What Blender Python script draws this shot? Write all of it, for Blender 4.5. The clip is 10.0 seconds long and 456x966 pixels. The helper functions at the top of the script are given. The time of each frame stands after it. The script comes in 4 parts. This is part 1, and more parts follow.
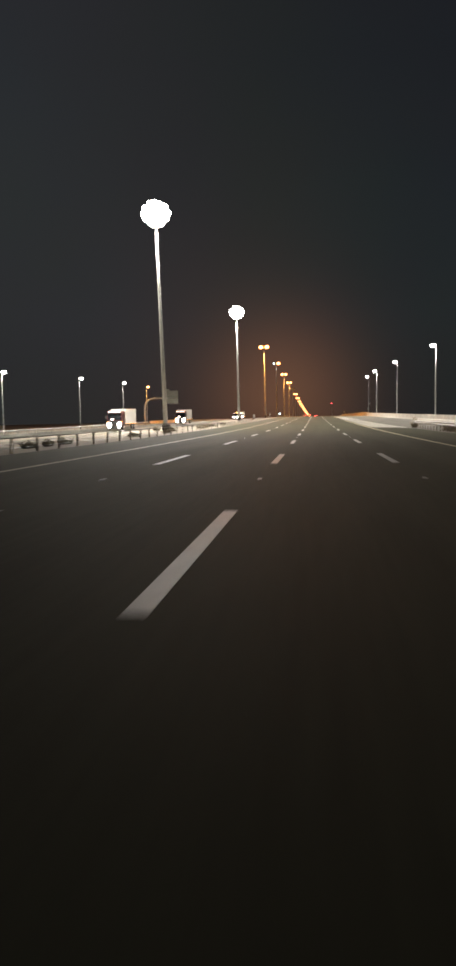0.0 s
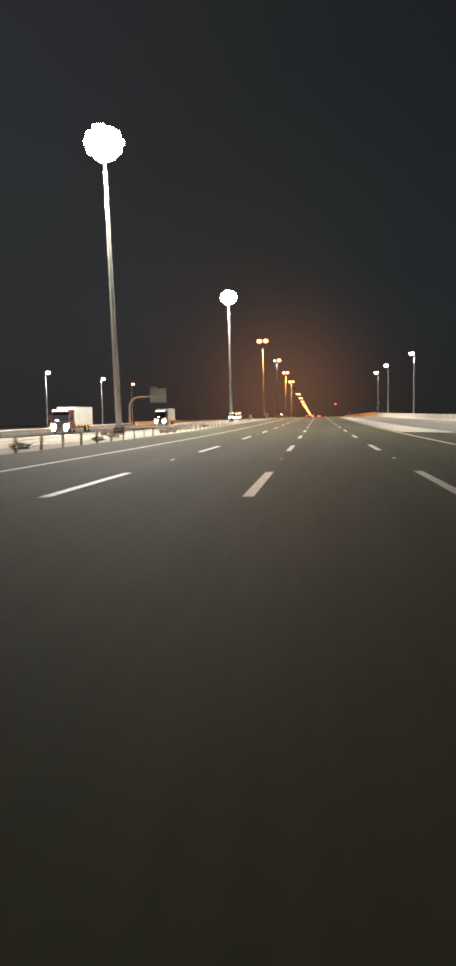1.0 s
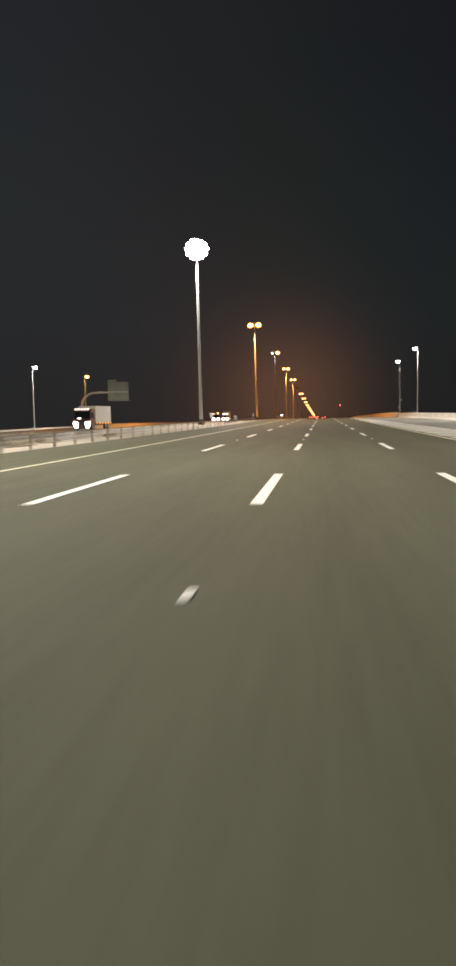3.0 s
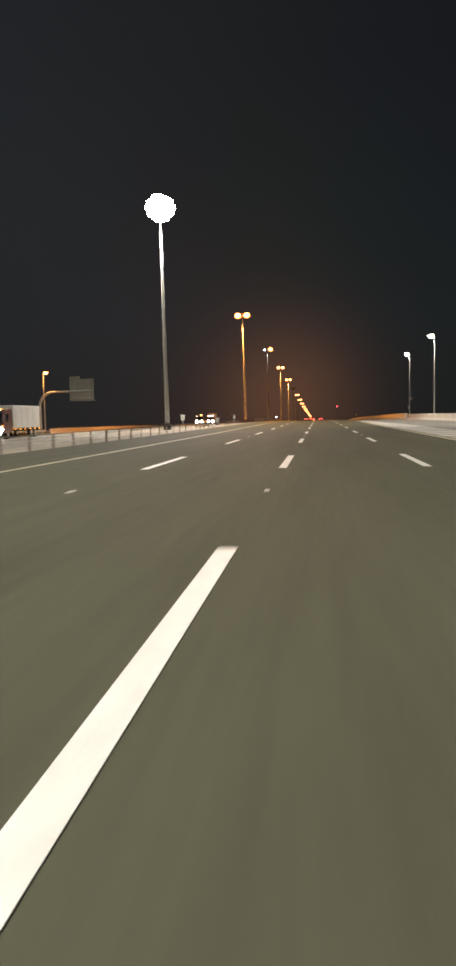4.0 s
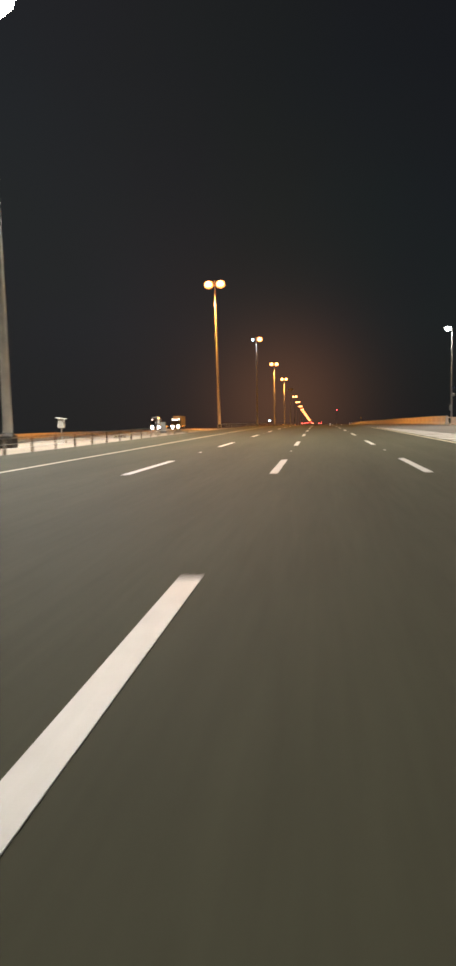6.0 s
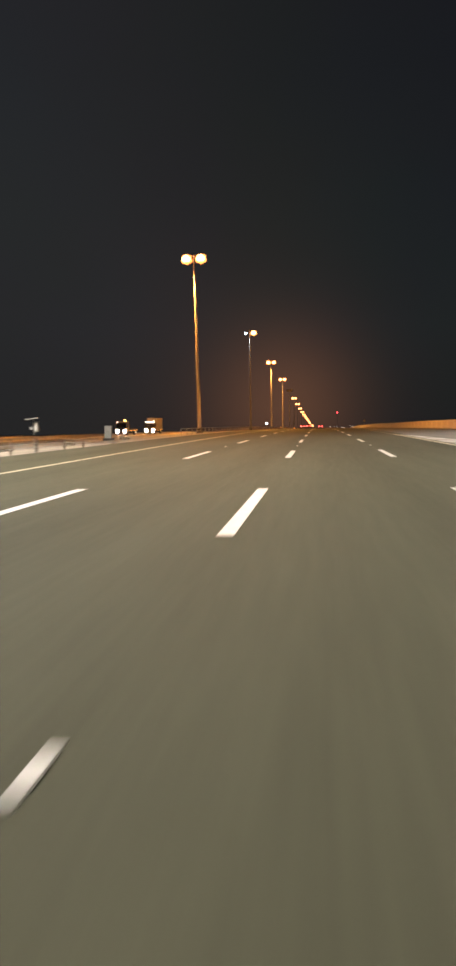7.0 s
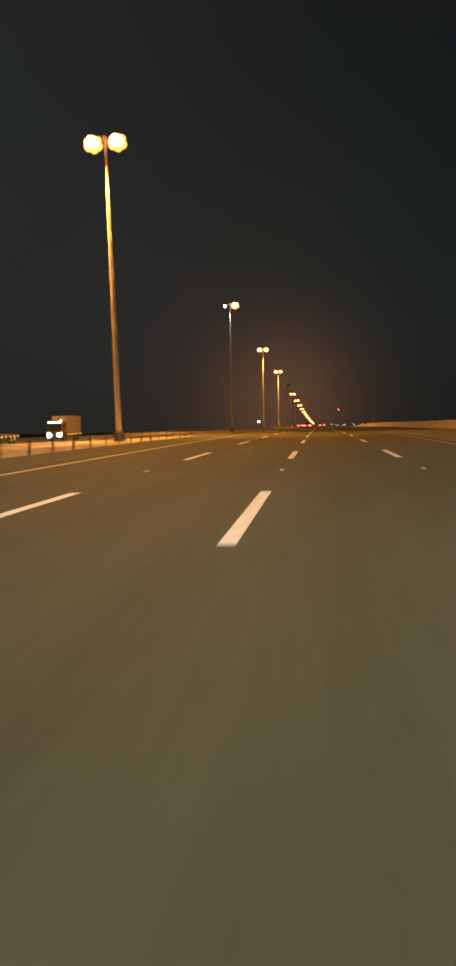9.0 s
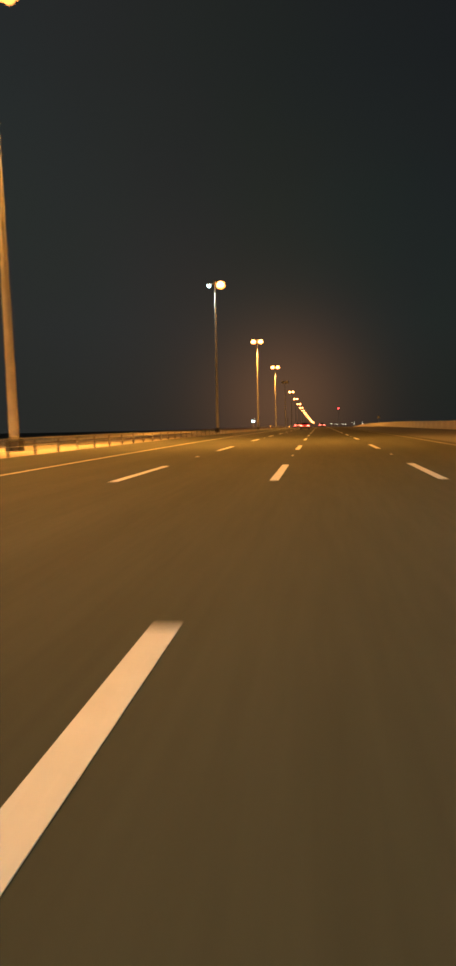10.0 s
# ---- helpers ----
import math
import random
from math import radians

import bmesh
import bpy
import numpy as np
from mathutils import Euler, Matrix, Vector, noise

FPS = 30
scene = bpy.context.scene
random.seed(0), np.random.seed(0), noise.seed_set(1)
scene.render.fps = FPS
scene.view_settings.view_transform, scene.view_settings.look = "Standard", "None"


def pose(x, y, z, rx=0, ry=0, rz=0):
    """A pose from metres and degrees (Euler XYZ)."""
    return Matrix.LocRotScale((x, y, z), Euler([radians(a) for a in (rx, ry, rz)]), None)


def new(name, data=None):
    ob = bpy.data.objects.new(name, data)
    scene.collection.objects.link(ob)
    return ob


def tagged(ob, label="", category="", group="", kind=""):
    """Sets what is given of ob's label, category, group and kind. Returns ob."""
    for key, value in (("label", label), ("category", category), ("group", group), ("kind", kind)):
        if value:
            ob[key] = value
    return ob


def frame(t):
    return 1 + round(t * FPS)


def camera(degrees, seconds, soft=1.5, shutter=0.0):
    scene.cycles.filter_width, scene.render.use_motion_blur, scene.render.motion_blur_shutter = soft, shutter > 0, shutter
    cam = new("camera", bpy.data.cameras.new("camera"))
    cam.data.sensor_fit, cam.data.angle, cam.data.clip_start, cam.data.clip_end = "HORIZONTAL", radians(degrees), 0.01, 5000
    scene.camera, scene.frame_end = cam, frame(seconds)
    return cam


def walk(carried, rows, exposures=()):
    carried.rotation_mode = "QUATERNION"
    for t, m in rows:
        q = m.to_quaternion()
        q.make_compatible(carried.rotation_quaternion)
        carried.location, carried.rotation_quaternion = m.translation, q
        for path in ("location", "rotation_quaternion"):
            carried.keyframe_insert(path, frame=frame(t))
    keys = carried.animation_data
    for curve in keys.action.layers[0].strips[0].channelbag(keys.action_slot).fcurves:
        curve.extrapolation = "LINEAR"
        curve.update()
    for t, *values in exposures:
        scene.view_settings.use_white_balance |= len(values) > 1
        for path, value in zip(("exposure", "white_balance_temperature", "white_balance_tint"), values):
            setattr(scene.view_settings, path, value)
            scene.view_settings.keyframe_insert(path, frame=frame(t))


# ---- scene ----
# ---- camera ----
cam = camera(33.47, 10.0, soft=3.2, shutter=0.4)
# seconds, x, y, z, yaw, pitch, roll
PATH = (
    (0.0, 1.244, -2.06, 2.333, 6.499, -5.404, 0.915),
    (0.5, 1.262, 11.99, 2.159, 6.587, -5.350, 0.862),
    (1.0, 1.214, 26.00, 2.001, 6.747, -5.344, 0.901),
    (1.5, 1.124, 39.90, 1.860, 6.862, -5.353, 0.869),
    (2.0, 1.059, 53.83, 1.735, 6.983, -5.346, 0.940),
    (2.5, 1.042, 67.61, 1.627, 7.101, -5.314, 0.908),
    (4.0, 0.939, 109.45, 1.421, 6.813, -5.084, 1.138),
    (4.5, 0.990, 123.30, 1.388, 6.760, -5.143, 1.229),
    (5.0, 1.046, 137.06, 1.362, 6.781, -4.971, 1.071),
    (5.5, 1.081, 150.98, 1.343, 6.759, -4.917, 1.102),
    (7.0, 1.081, 192.34, 1.324, 6.795, -4.664, 0.872),
    (7.5, 1.043, 206.17, 1.328, 6.796, -4.751, 1.008),
    (8.0, 1.023, 219.87, 1.336, 6.816, -4.750, 0.938),
    (8.5, 0.987, 233.48, 1.340, 6.838, -4.691, 1.003),
    (9.0, 0.995, 247.03, 1.329, 6.842, -4.814, 1.152),
    (9.5, 1.026, 260.70, 1.303, 6.907, -4.799, 1.035),
    (10.0, 1.004, 274.29, 1.262, 6.831, -4.891, 1.089),
)
EXPOSURES = (
    (0.0, 0.4, 6500, 10), (1.0, 0.5, 6500, 10), (2.5, 0.25, 6500, 10), (4.0, 0.0, 6500, 10), (5.5, 0.0, 6500, 10),
    (7.0, 0.1, 6600, 13), (8.0, -0.05, 6700, 13), (8.6, 0.0, 7000, 6), (9.2, 0.15, 7000, 0), (10.0, 0.35, 6900, -4),
)
walk(cam, [(t, pose(x, y, z, 90 + pitch, roll, yaw)) for t, x, y, z, yaw, pitch, roll in PATH], EXPOSURES)

# ---- world: a clear night sky, with lamp haze and glare in its colour ----
world = bpy.data.worlds.new("night_sky")
scene.world = world
world.use_nodes = True
wn, wl = world.node_tree.nodes, world.node_tree.links
wn.clear()
w_out = wn.new("ShaderNodeOutputWorld")
w_bg = wn.new("ShaderNodeBackground")
w_co = wn.new("ShaderNodeTexCoord")
w_sep = wn.new("ShaderNodeSeparateXYZ")
w_ramp = wn.new("ShaderNodeValToRGB")
w_noise = wn.new("ShaderNodeTexNoise")
w_mix = wn.new("ShaderNodeMix")
w_mix.data_type, w_mix.blend_type = "RGBA", "MULTIPLY"
w_mix.inputs["Factor"].default_value = 0.5
w_noise.inputs["Scale"].default_value = 2.0
w_noise.inputs["Detail"].default_value = 4.0
e = w_ramp.color_ramp.elements
e[0].position, e[0].color = 0.0, (0.0094, 0.0098, 0.0102, 1)
e[1].position, e[1].color = 1.0, (0.0037, 0.0042, 0.0058, 1)
mid = e.new(0.12)
mid.color = (0.0094, 0.0104, 0.0125, 1)
mid2 = e.new(0.40)
mid2.color = (0.0060, 0.0067, 0.0090, 1)
wl.new(w_co.outputs["Generated"], w_sep.inputs[0])
wl.new(w_sep.outputs["Z"], w_ramp.inputs[0])
wl.new(w_co.outputs["Generated"], w_noise.inputs["Vector"])
wl.new(w_ramp.outputs["Color"], w_mix.inputs["A"])
wl.new(w_noise.outputs["Color"], w_mix.inputs["B"])
# narrow lobe puts the haze round the sodium row into the sky
w_dot = wn.new("ShaderNodeVectorMath")
w_dot.operation = "DOT_PRODUCT"
w_dot.inputs[1].default_value = (-0.045, 0.9988, 0.020)
w_pow = wn.new("ShaderNodeMath")
w_pow.operation = "POWER"
w_pow.use_clamp = True
w_pow.inputs[1].default_value = 260.0
w_glow = wn.new("ShaderNodeMix")
w_glow.data_type, w_glow.blend_type = "RGBA", "ADD"
w_glow.inputs["B"].default_value = (0.044, 0.0175, 0.0066, 1)
wl.new(w_co.outputs["Generated"], w_dot.inputs[0])
wl.new(w_dot.outputs["Value"], w_pow.inputs[0])
wl.new(w_pow.outputs[0], w_glow.inputs["Factor"])
wl.new(w_mix.outputs["Result"], w_glow.inputs["A"])
wl.new(w_bg.outputs[0], w_out.inputs[0])
# wider lobe paints the sodium lamps' halation, left of the row
w_wide = wn.new("ShaderNodeMath")
w_wide.operation = "POWER"
w_wide.use_clamp = True
w_wide.inputs[1].default_value = 60.0
w_glow2 = wn.new("ShaderNodeMix")
w_glow2.data_type, w_glow2.blend_type = "RGBA", "ADD"
w_glow2.inputs["B"].default_value = (0.0062, 0.0027, 0.0012, 1)
w_dot2 = wn.new("ShaderNodeVectorMath")
w_dot2.operation = "DOT_PRODUCT"
w_dot2.inputs[1].default_value = (-0.125, 0.9905, 0.055)
wl.new(w_co.outputs["Generated"], w_dot2.inputs[0])
wl.new(w_dot2.outputs["Value"], w_wide.inputs[0])
wl.new(w_wide.outputs[0], w_glow2.inputs["Factor"])
wl.new(w_glow.outputs["Result"], w_glow2.inputs["A"])
# broad lobe up left paints the masts' veiling glare; no town stands there
w_dot3 = wn.new("ShaderNodeVectorMath")
w_dot3.operation = "DOT_PRODUCT"
w_dot3.inputs[1].default_value = (-0.502, 0.768, 0.397)
w_glare = wn.new("ShaderNodeMath")
w_glare.operation = "POWER"
w_glare.use_clamp = True
w_glare.inputs[1].default_value = 7.0
w_glow3 = wn.new("ShaderNodeMix")
w_glow3.data_type, w_glow3.blend_type = "RGBA", "ADD"
w_glow3.inputs["B"].default_value = (0.0052, 0.0055, 0.0056, 1)
wl.new(w_co.outputs["Generated"], w_dot3.inputs[0])
wl.new(w_dot3.outputs["Value"], w_glare.inputs[0])
wl.new(w_glare.outputs[0], w_glow3.inputs["Factor"])
wl.new(w_glow2.outputs["Result"], w_glow3.inputs["A"])
wl.new(w_glow3.outputs["Result"], w_bg.inputs["Color"])
w_bg.inputs["Strength"].default_value = 1.7

WHITE_LIGHT = (1.0, 0.945, 0.845)
SODIUM_LIGHT = (1.0, 0.395, 0.08)
COOL_LIGHT = (0.75, 0.90, 1.0)
MAST_WATTS = 136000.0
ROADSIDE_WATTS = 26000.0

# ---- terrain: the road's long profile and the cross fall ----
KNOTS = (-20, 60, 110, 160, 220, 300, 360, 430, 520, 650, 800, 1000, 1300, 2000, 4000, 4600)
SLOPES = (-0.0145, -0.0079, -0.0026, -0.0007, 0.0008, -0.0056, -0.0108, -0.0082, -0.0122, -0.0216, -0.0248, -0.0277, -0.0225, -0.018, -0.012, 0.0)
_ys = np.arange(-400.0, 7000.0, 2.0)
_sl = np.interp(_ys, KNOTS, SLOPES)
_sl[_ys < -20] = np.interp(_ys[_ys < -20], (-200, -20), (0.0, -0.0145))
_zs = np.concatenate([[0.0], np.cumsum(_sl[1:] + _sl[:-1])])
_zs -= np.interp(200.0, _ys, _zs)


def zroad(y):
    """Height of the carriageway at y."""
    return float(np.interp(y, _ys, _zs))


def tilt(y):
    """Slope angle of the carriageway at y, radians."""
    return math.atan(float(np.interp(y, _ys, _sl)))


def fall(x):
    """How far the land lies under the carriageway's level at x."""
    return float(np.interp(x, (-300, -80, -62, -58, -32, -24, -19, -12.0, 11, 40, 300), (-3.0, -2.2, -1.95, -1.85, -0.50, -0.48, -0.38, 0.0, 0.0, -0.2, -1.0)))


def zland(x, y):
    return zroad(y) + fall(x)


def parapet_x(y):
    """Line of the concrete parapet beside the slip road."""
    return float(np.interp(y, (-60, 0, 60, 110, 150, 200, 245, 281, 330, 1200), (44, 36.2, 30.0, 26.0, 23.6, 21.7, 20.35, 20.3, 20.9, 21.2)))


def far_rail_x(y):
    """Outer edge of the opposite carriageway."""
    return float(np.interp(y, (-60, 60, 120, 160, 198, 237, 275, 1200), (-96, -80, -71.0, -66.4, -61.0, -59.0, -59.8, -60.8)))


# ---- materials ----
def material(name, base, rough=0.7, metal=0.0, vary=0.25, scale=3.0, bump=0.0, bump_scale=60.0, tint=None, stretch=(1, 1, 1), spec=0.5, coat=0.0):
    m = bpy.data.materials.new(name)
    m.use_nodes = True
    nt = m.node_tree
    b = nt.nodes["Principled BSDF"]
    b.inputs["Roughness"].default_value = rough
    b.inputs["Metallic"].default_value = metal
    b.inputs["Specular IOR Level"].default_value = spec
    b.inputs["Coat Weight"].default_value = coat
    co = nt.nodes.new("ShaderNodeTexCoord")
    mp = nt.nodes.new("ShaderNodeMapping")
    mp.inputs["Scale"].default_value = stretch
    nt.links.new(co.outputs["Object"], mp.inputs["Vector"])
    n1 = nt.nodes.new("ShaderNodeTexNoise")
    n1.inputs["Scale"].default_value, n1.inputs["Detail"].default_value, n1.inputs["Roughness"].default_value = scale, 6.0, 0.6
    n2 = nt.nodes.new("ShaderNodeTexNoise")
    n2.inputs["Scale"].default_value, n2.inputs["Detail"].default_value = scale * 14, 3.0
    nt.links.new(mp.outputs[0], n1.inputs["Vector"])
    nt.links.new(mp.outputs[0], n2.inputs["Vector"])
    add = nt.nodes.new("ShaderNodeMath")
    add.operation = "MULTIPLY_ADD"
    add.inputs[1].default_value = 0.4
    nt.links.new(n2.outputs["Fac"], add.inputs[0])
    nt.links.new(n1.outputs["Fac"], add.inputs[2])
    ramp = nt.nodes.new("ShaderNodeValToRGB")
    lo = [c * (1 - vary) for c in base]
    hi = [min(1, c * (1 + vary)) for c in (tint or base)]
    ramp.color_ramp.elements[0].position, ramp.color_ramp.elements[0].color = 0.45, (*lo, 1)
    ramp.color_ramp.elements[1].position, ramp.color_ramp.elements[1].color = 0.95, (*hi, 1)
    nt.links.new(add.outputs[0], ramp.inputs[0])
    nt.links.new(ramp.outputs[0], b.inputs["Base Color"])
    if bump:
        n3 = nt.nodes.new("ShaderNodeTexNoise")
        n3.inputs["Scale"].default_value, n3.inputs["Detail"].default_value = bump_scale, 4.0
        nt.links.new(co.outputs["Object"], n3.inputs["Vector"])
        bp = nt.nodes.new("ShaderNodeBump")
        bp.inputs["Strength"].default_value, bp.inputs["Distance"].default_value = bump, 0.02
        nt.links.new(n3.outputs["Fac"], bp.inputs["Height"])
        nt.links.new(bp.outputs[0], b.inputs["Normal"])
    return m


def glow(name, colour, strength):
    m = bpy.data.materials.new(name)
    m.use_nodes = True
    b = m.node_tree.nodes["Principled BSDF"]
    b.inputs["Base Color"].default_value = (*colour, 1)
    b.inputs["Roughness"].default_value = 0.3
    b.inputs["Emission Color"].default_value = (*colour, 1)
    b.inputs["Emission Strength"].default_value = strength
    return m


M_ASPHALT = material("asphalt", (0.0530, 0.0539, 0.0362), 0.86, vary=0.13, scale=0.6, bump=0.22, bump_scale=45, tint=(0.0615, 0.0626, 0.0422), stretch=(1.0, 0.06, 1), spec=0.08)
M_ASPHALT_OLD = material("worn_asphalt", (0.080, 0.077, 0.064), 0.8, vary=0.25, scale=0.7, bump=0.35, bump_scale=45, stretch=(1.0, 0.08, 1), spec=0.35)
M_SLIP = material("pale_slip_road_surface", (0.125, 0.119, 0.102), 0.85, vary=0.2, scale=0.5, bump=0.3, bump_scale=40, stretch=(1, 0.1, 1), spec=0.3)
M_GORE = material("pale_gore_surface", (0.27, 0.25, 0.21), 0.85, vary=0.2, scale=0.6, bump=0.3, bump_scale=40, stretch=(1, 0.15, 1), spec=0.3)
M_SAND = material("sand", (0.255, 0.222, 0.182), 0.95, vary=0.28, scale=0.22, bump=0.6, bump_scale=6, spec=0.15)
M_PAINT = material("white_road_paint", (0.53, 0.515, 0.485), 0.6, vary=0.2, scale=5, bump=0.3, bump_scale=60)
M_YELLOW = material("yellow_road_paint", (0.50, 0.44, 0.28), 0.6, vary=0.2, scale=5, bump=0.3, bump_scale=60)
M_YELLOW_DULL = material("dusty_yellow_road_paint", (0.35, 0.315, 0.215), 0.65, vary=0.35, scale=4, bump=0.3, bump_scale=60, stretch=(1, 0.3, 1))
M_WORN = material("worn_road_paint", (0.17, 0.16, 0.12), 0.7, vary=0.45, scale=3, bump=0.3, bump_scale=60, stretch=(1, 0.3, 1))
M_STUD = material("stud_plastic", (0.46, 0.45, 0.42), 0.65, vary=0.1, scale=8)
M_GALV = material("galvanised_steel", (0.48, 0.48, 0.47), 0.5, metal=0.3, vary=0.25, scale=2.5, bump=0.1)
M_GALV_DULL = material("weathered_galvanised_steel", (0.30, 0.29, 0.27), 0.6, metal=0.35, vary=0.3, scale=4, bump=0.15)
M_RUSTY = material("dark_weathered_post_steel", (0.24, 0.20, 0.155), 0.75, metal=0.2, vary=0.35, scale=8, bump=0.2)
M_POLE = material("pale_pole_steel", (0.38, 0.375, 0.345), 0.6, metal=0.25, vary=0.15, scale=1.5)
M_LAMP_POLE = material("dull_lamp_pole_steel", (0.27, 0.265, 0.25), 0.6, metal=0.3, vary=0.2, scale=1.5)
M_CONCRETE = material("concrete", (0.38, 0.355, 0.31), 0.85, vary=0.25, scale=0.8, bump=0.35, bump_scale=25)
M_PLINTH = material("dark_plinth", (0.045, 0.040, 0.035), 0.85, vary=0.3, scale=4, bump=0.3)
M_SIGNBACK = material("sign_back_aluminium", (0.27, 0.27, 0.22), 0.5, metal=0.4, vary=0.12, scale=1.2)
M_DARK = material("dark_rubber", (0.02, 0.02, 0.02), 0.7, vary=0.3, scale=6)
M_GLASS = material("dark_vehicle_glass", (0.015, 0.017, 0.02), 0.06, vary=0.1, scale=1, spec=0.7)
M_WHITEPAINT = material("white_vehicle_paint", (0.58, 0.57, 0.54), 0.4, vary=0.06, scale=1.5, coat=0.3)
M_CARGO_DULL = material("dusty_grey_cargo_panel", (0.17, 0.165, 0.16), 0.6, vary=0.2, scale=1.2)
M_REDPAINT = material("red_vehicle_paint", (0.36, 0.025, 0.025), 0.35, vary=0.1, scale=1.5, coat=0.5)
M_MAROON = material("dark_maroon_vehicle_paint", (0.075, 0.014, 0.016), 0.35, vary=0.1, scale=1.5, coat=0.4)
M_BLUEPAINT = material("dark_vehicle_paint", (0.05, 0.05, 0.055), 0.35, vary=0.1, scale=1.5, coat=0.5)
M_SILVER = material("silver_vehicle_paint", (0.42, 0.42, 0.42), 0.35, metal=0.5, vary=0.06, scale=1.5, coat=0.4)
M_CHASSIS = material("chassis_steel", (0.05, 0.048, 0.045), 0.65, metal=0.3, vary=0.3, scale=5)
M_SHRUB = material("dry_desert_shrub", (0.205, 0.170, 0.115), 0.9, vary=0.35, scale=9, tint=(0.26, 0.215, 0.15))
M_CABINET = material("grey_cabinet_paint", (0.27, 0.265, 0.24), 0.55, vary=0.15, scale=3, bump=0.05)
M_SOLAR = material("solar_cells", (0.02, 0.025, 0.05), 0.12, vary=0.2, scale=12, spec=0.7)
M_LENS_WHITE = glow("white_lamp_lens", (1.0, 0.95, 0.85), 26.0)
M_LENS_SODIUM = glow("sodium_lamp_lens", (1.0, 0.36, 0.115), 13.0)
# orange halo of the sodium lamps, put into glowing domes of their own
M_HALO_SODIUM = glow("sodium_halo_lens", (1.0, 0.35, 0.085), 2.4)
M_LENS_COOL = glow("cool_lamp_lens", (0.60, 0.85, 1.0), 9.0)
M_LENS_OFF = material("unlit_lamp_lens", (0.25, 0.24, 0.22), 0.3, vary=0.1, scale=3)
M_HEADLIGHT = glow("headlight_lens", (1.0, 0.95, 0.92), 60.0)
M_TAIL = glow("tail_light_lens", (1.0, 0.10, 0.08), 16.0)
M_MARKER = glow("amber_marker_lens", (1.0, 0.42, 0.07), 4.0)
M_VISOR_ROSE = glow("rosy_visor_lens", (1.0, 0.70, 0.62), 7.0)
M_VISOR = glow("visor_strip_lens", (1.0, 0.88, 0.74), 7.0)
M_BEACON = glow("amber_beacon_lens", (1.0, 0.50, 0.14), 9.0)
M_REDLAMP = glow("red_beacon_lens", (1.0, 0.05, 0.06), 14.0)
M_FARLIGHT = glow("distant_lamp", (1.0, 0.92, 0.80), 3.0)


# ---- mesh helpers ----
def part(name, bm, mat, parent=None, label=""):
    me = bpy.data.meshes.new(name)
    bm.normal_update()
    bm.to_mesh(me)
    bm.free()
    me.materials.append(mat)
    ob = new(name, me)
    if parent is not None:
        ob.parent = parent
    if label:
        ob["label"] = label
    return ob


def empty(name, m, label, category, group=""):
    ob = new(name)
    ob.empty_display_size = 0.2
    ob.matrix_basis = m
    return tagged(ob, label, category, group)


def add_box(bm, cx, cy, cz, sx, sy, sz, bevel=0.0, rot=None):
    r = bmesh.ops.create_cube(bm, size=1.0)
    vs = r["verts"]
    bmesh.ops.scale(bm, vec=(sx, sy, sz), verts=vs)
    if bevel:
        es = list({ed for v in vs for ed in v.link_edges})
        rb = bmesh.ops.bevel(bm, geom=es, offset=bevel, segments=2, affect="EDGES", profile=0.6)
        vs = list({v for fc in rb["faces"] for v in fc.verts} | {v for v in vs if v.is_valid})
    if rot is not None:
        bmesh.ops.transform(bm, matrix=rot, verts=vs)
    bmesh.ops.translate(bm, vec=(cx, cy, cz), verts=vs)
    return vs


def box(cx, cy, cz, sx, sy, sz, bevel=0.0, rot=None):
    bm = bmesh.new()
    add_box(bm, cx, cy, cz, sx, sy, sz, bevel, rot)
    return bm


def add_tube(bm, a, b, r0, r1, seg=10, cap=True):
    """A tapered tube from a to b."""
    a, b = Vector(a), Vector(b)
    q = (b - a).to_track_quat("Z", "Y").to_matrix().to_4x4()
    r = bmesh.ops.create_cone(bm, cap_ends=cap, segments=seg, radius1=r0, radius2=r1, depth=(b - a).length)
    bmesh.ops.transform(bm, matrix=Matrix.Translation((a + b) / 2) @ q, verts=r["verts"])
    return r["verts"]


def tube(a, b, r0, r1, seg=10):
    bm = bmesh.new()
    add_tube(bm, a, b, r0, r1, seg)
    return bm


def lathe(profile, seg=16):
    """A turned form round z from (radius, height) pairs."""
    bm = bmesh.new()
    rings = []
    for r, z in profile:
        rings.append([bm.verts.new((r * math.cos(2 * math.pi * k / seg), r * math.sin(2 * math.pi * k / seg), z)) for k in range(seg)])
    for lo, hi in zip(rings, rings[1:]):
        for k in range(seg):
            bm.faces.new((lo[k], lo[(k + 1) % seg], hi[(k + 1) % seg], hi[k]))
    bm.faces.new(list(reversed(rings[0])))
    bm.faces.new(rings[-1])
    for fc in bm.faces:
        fc.smooth = True
    return bm


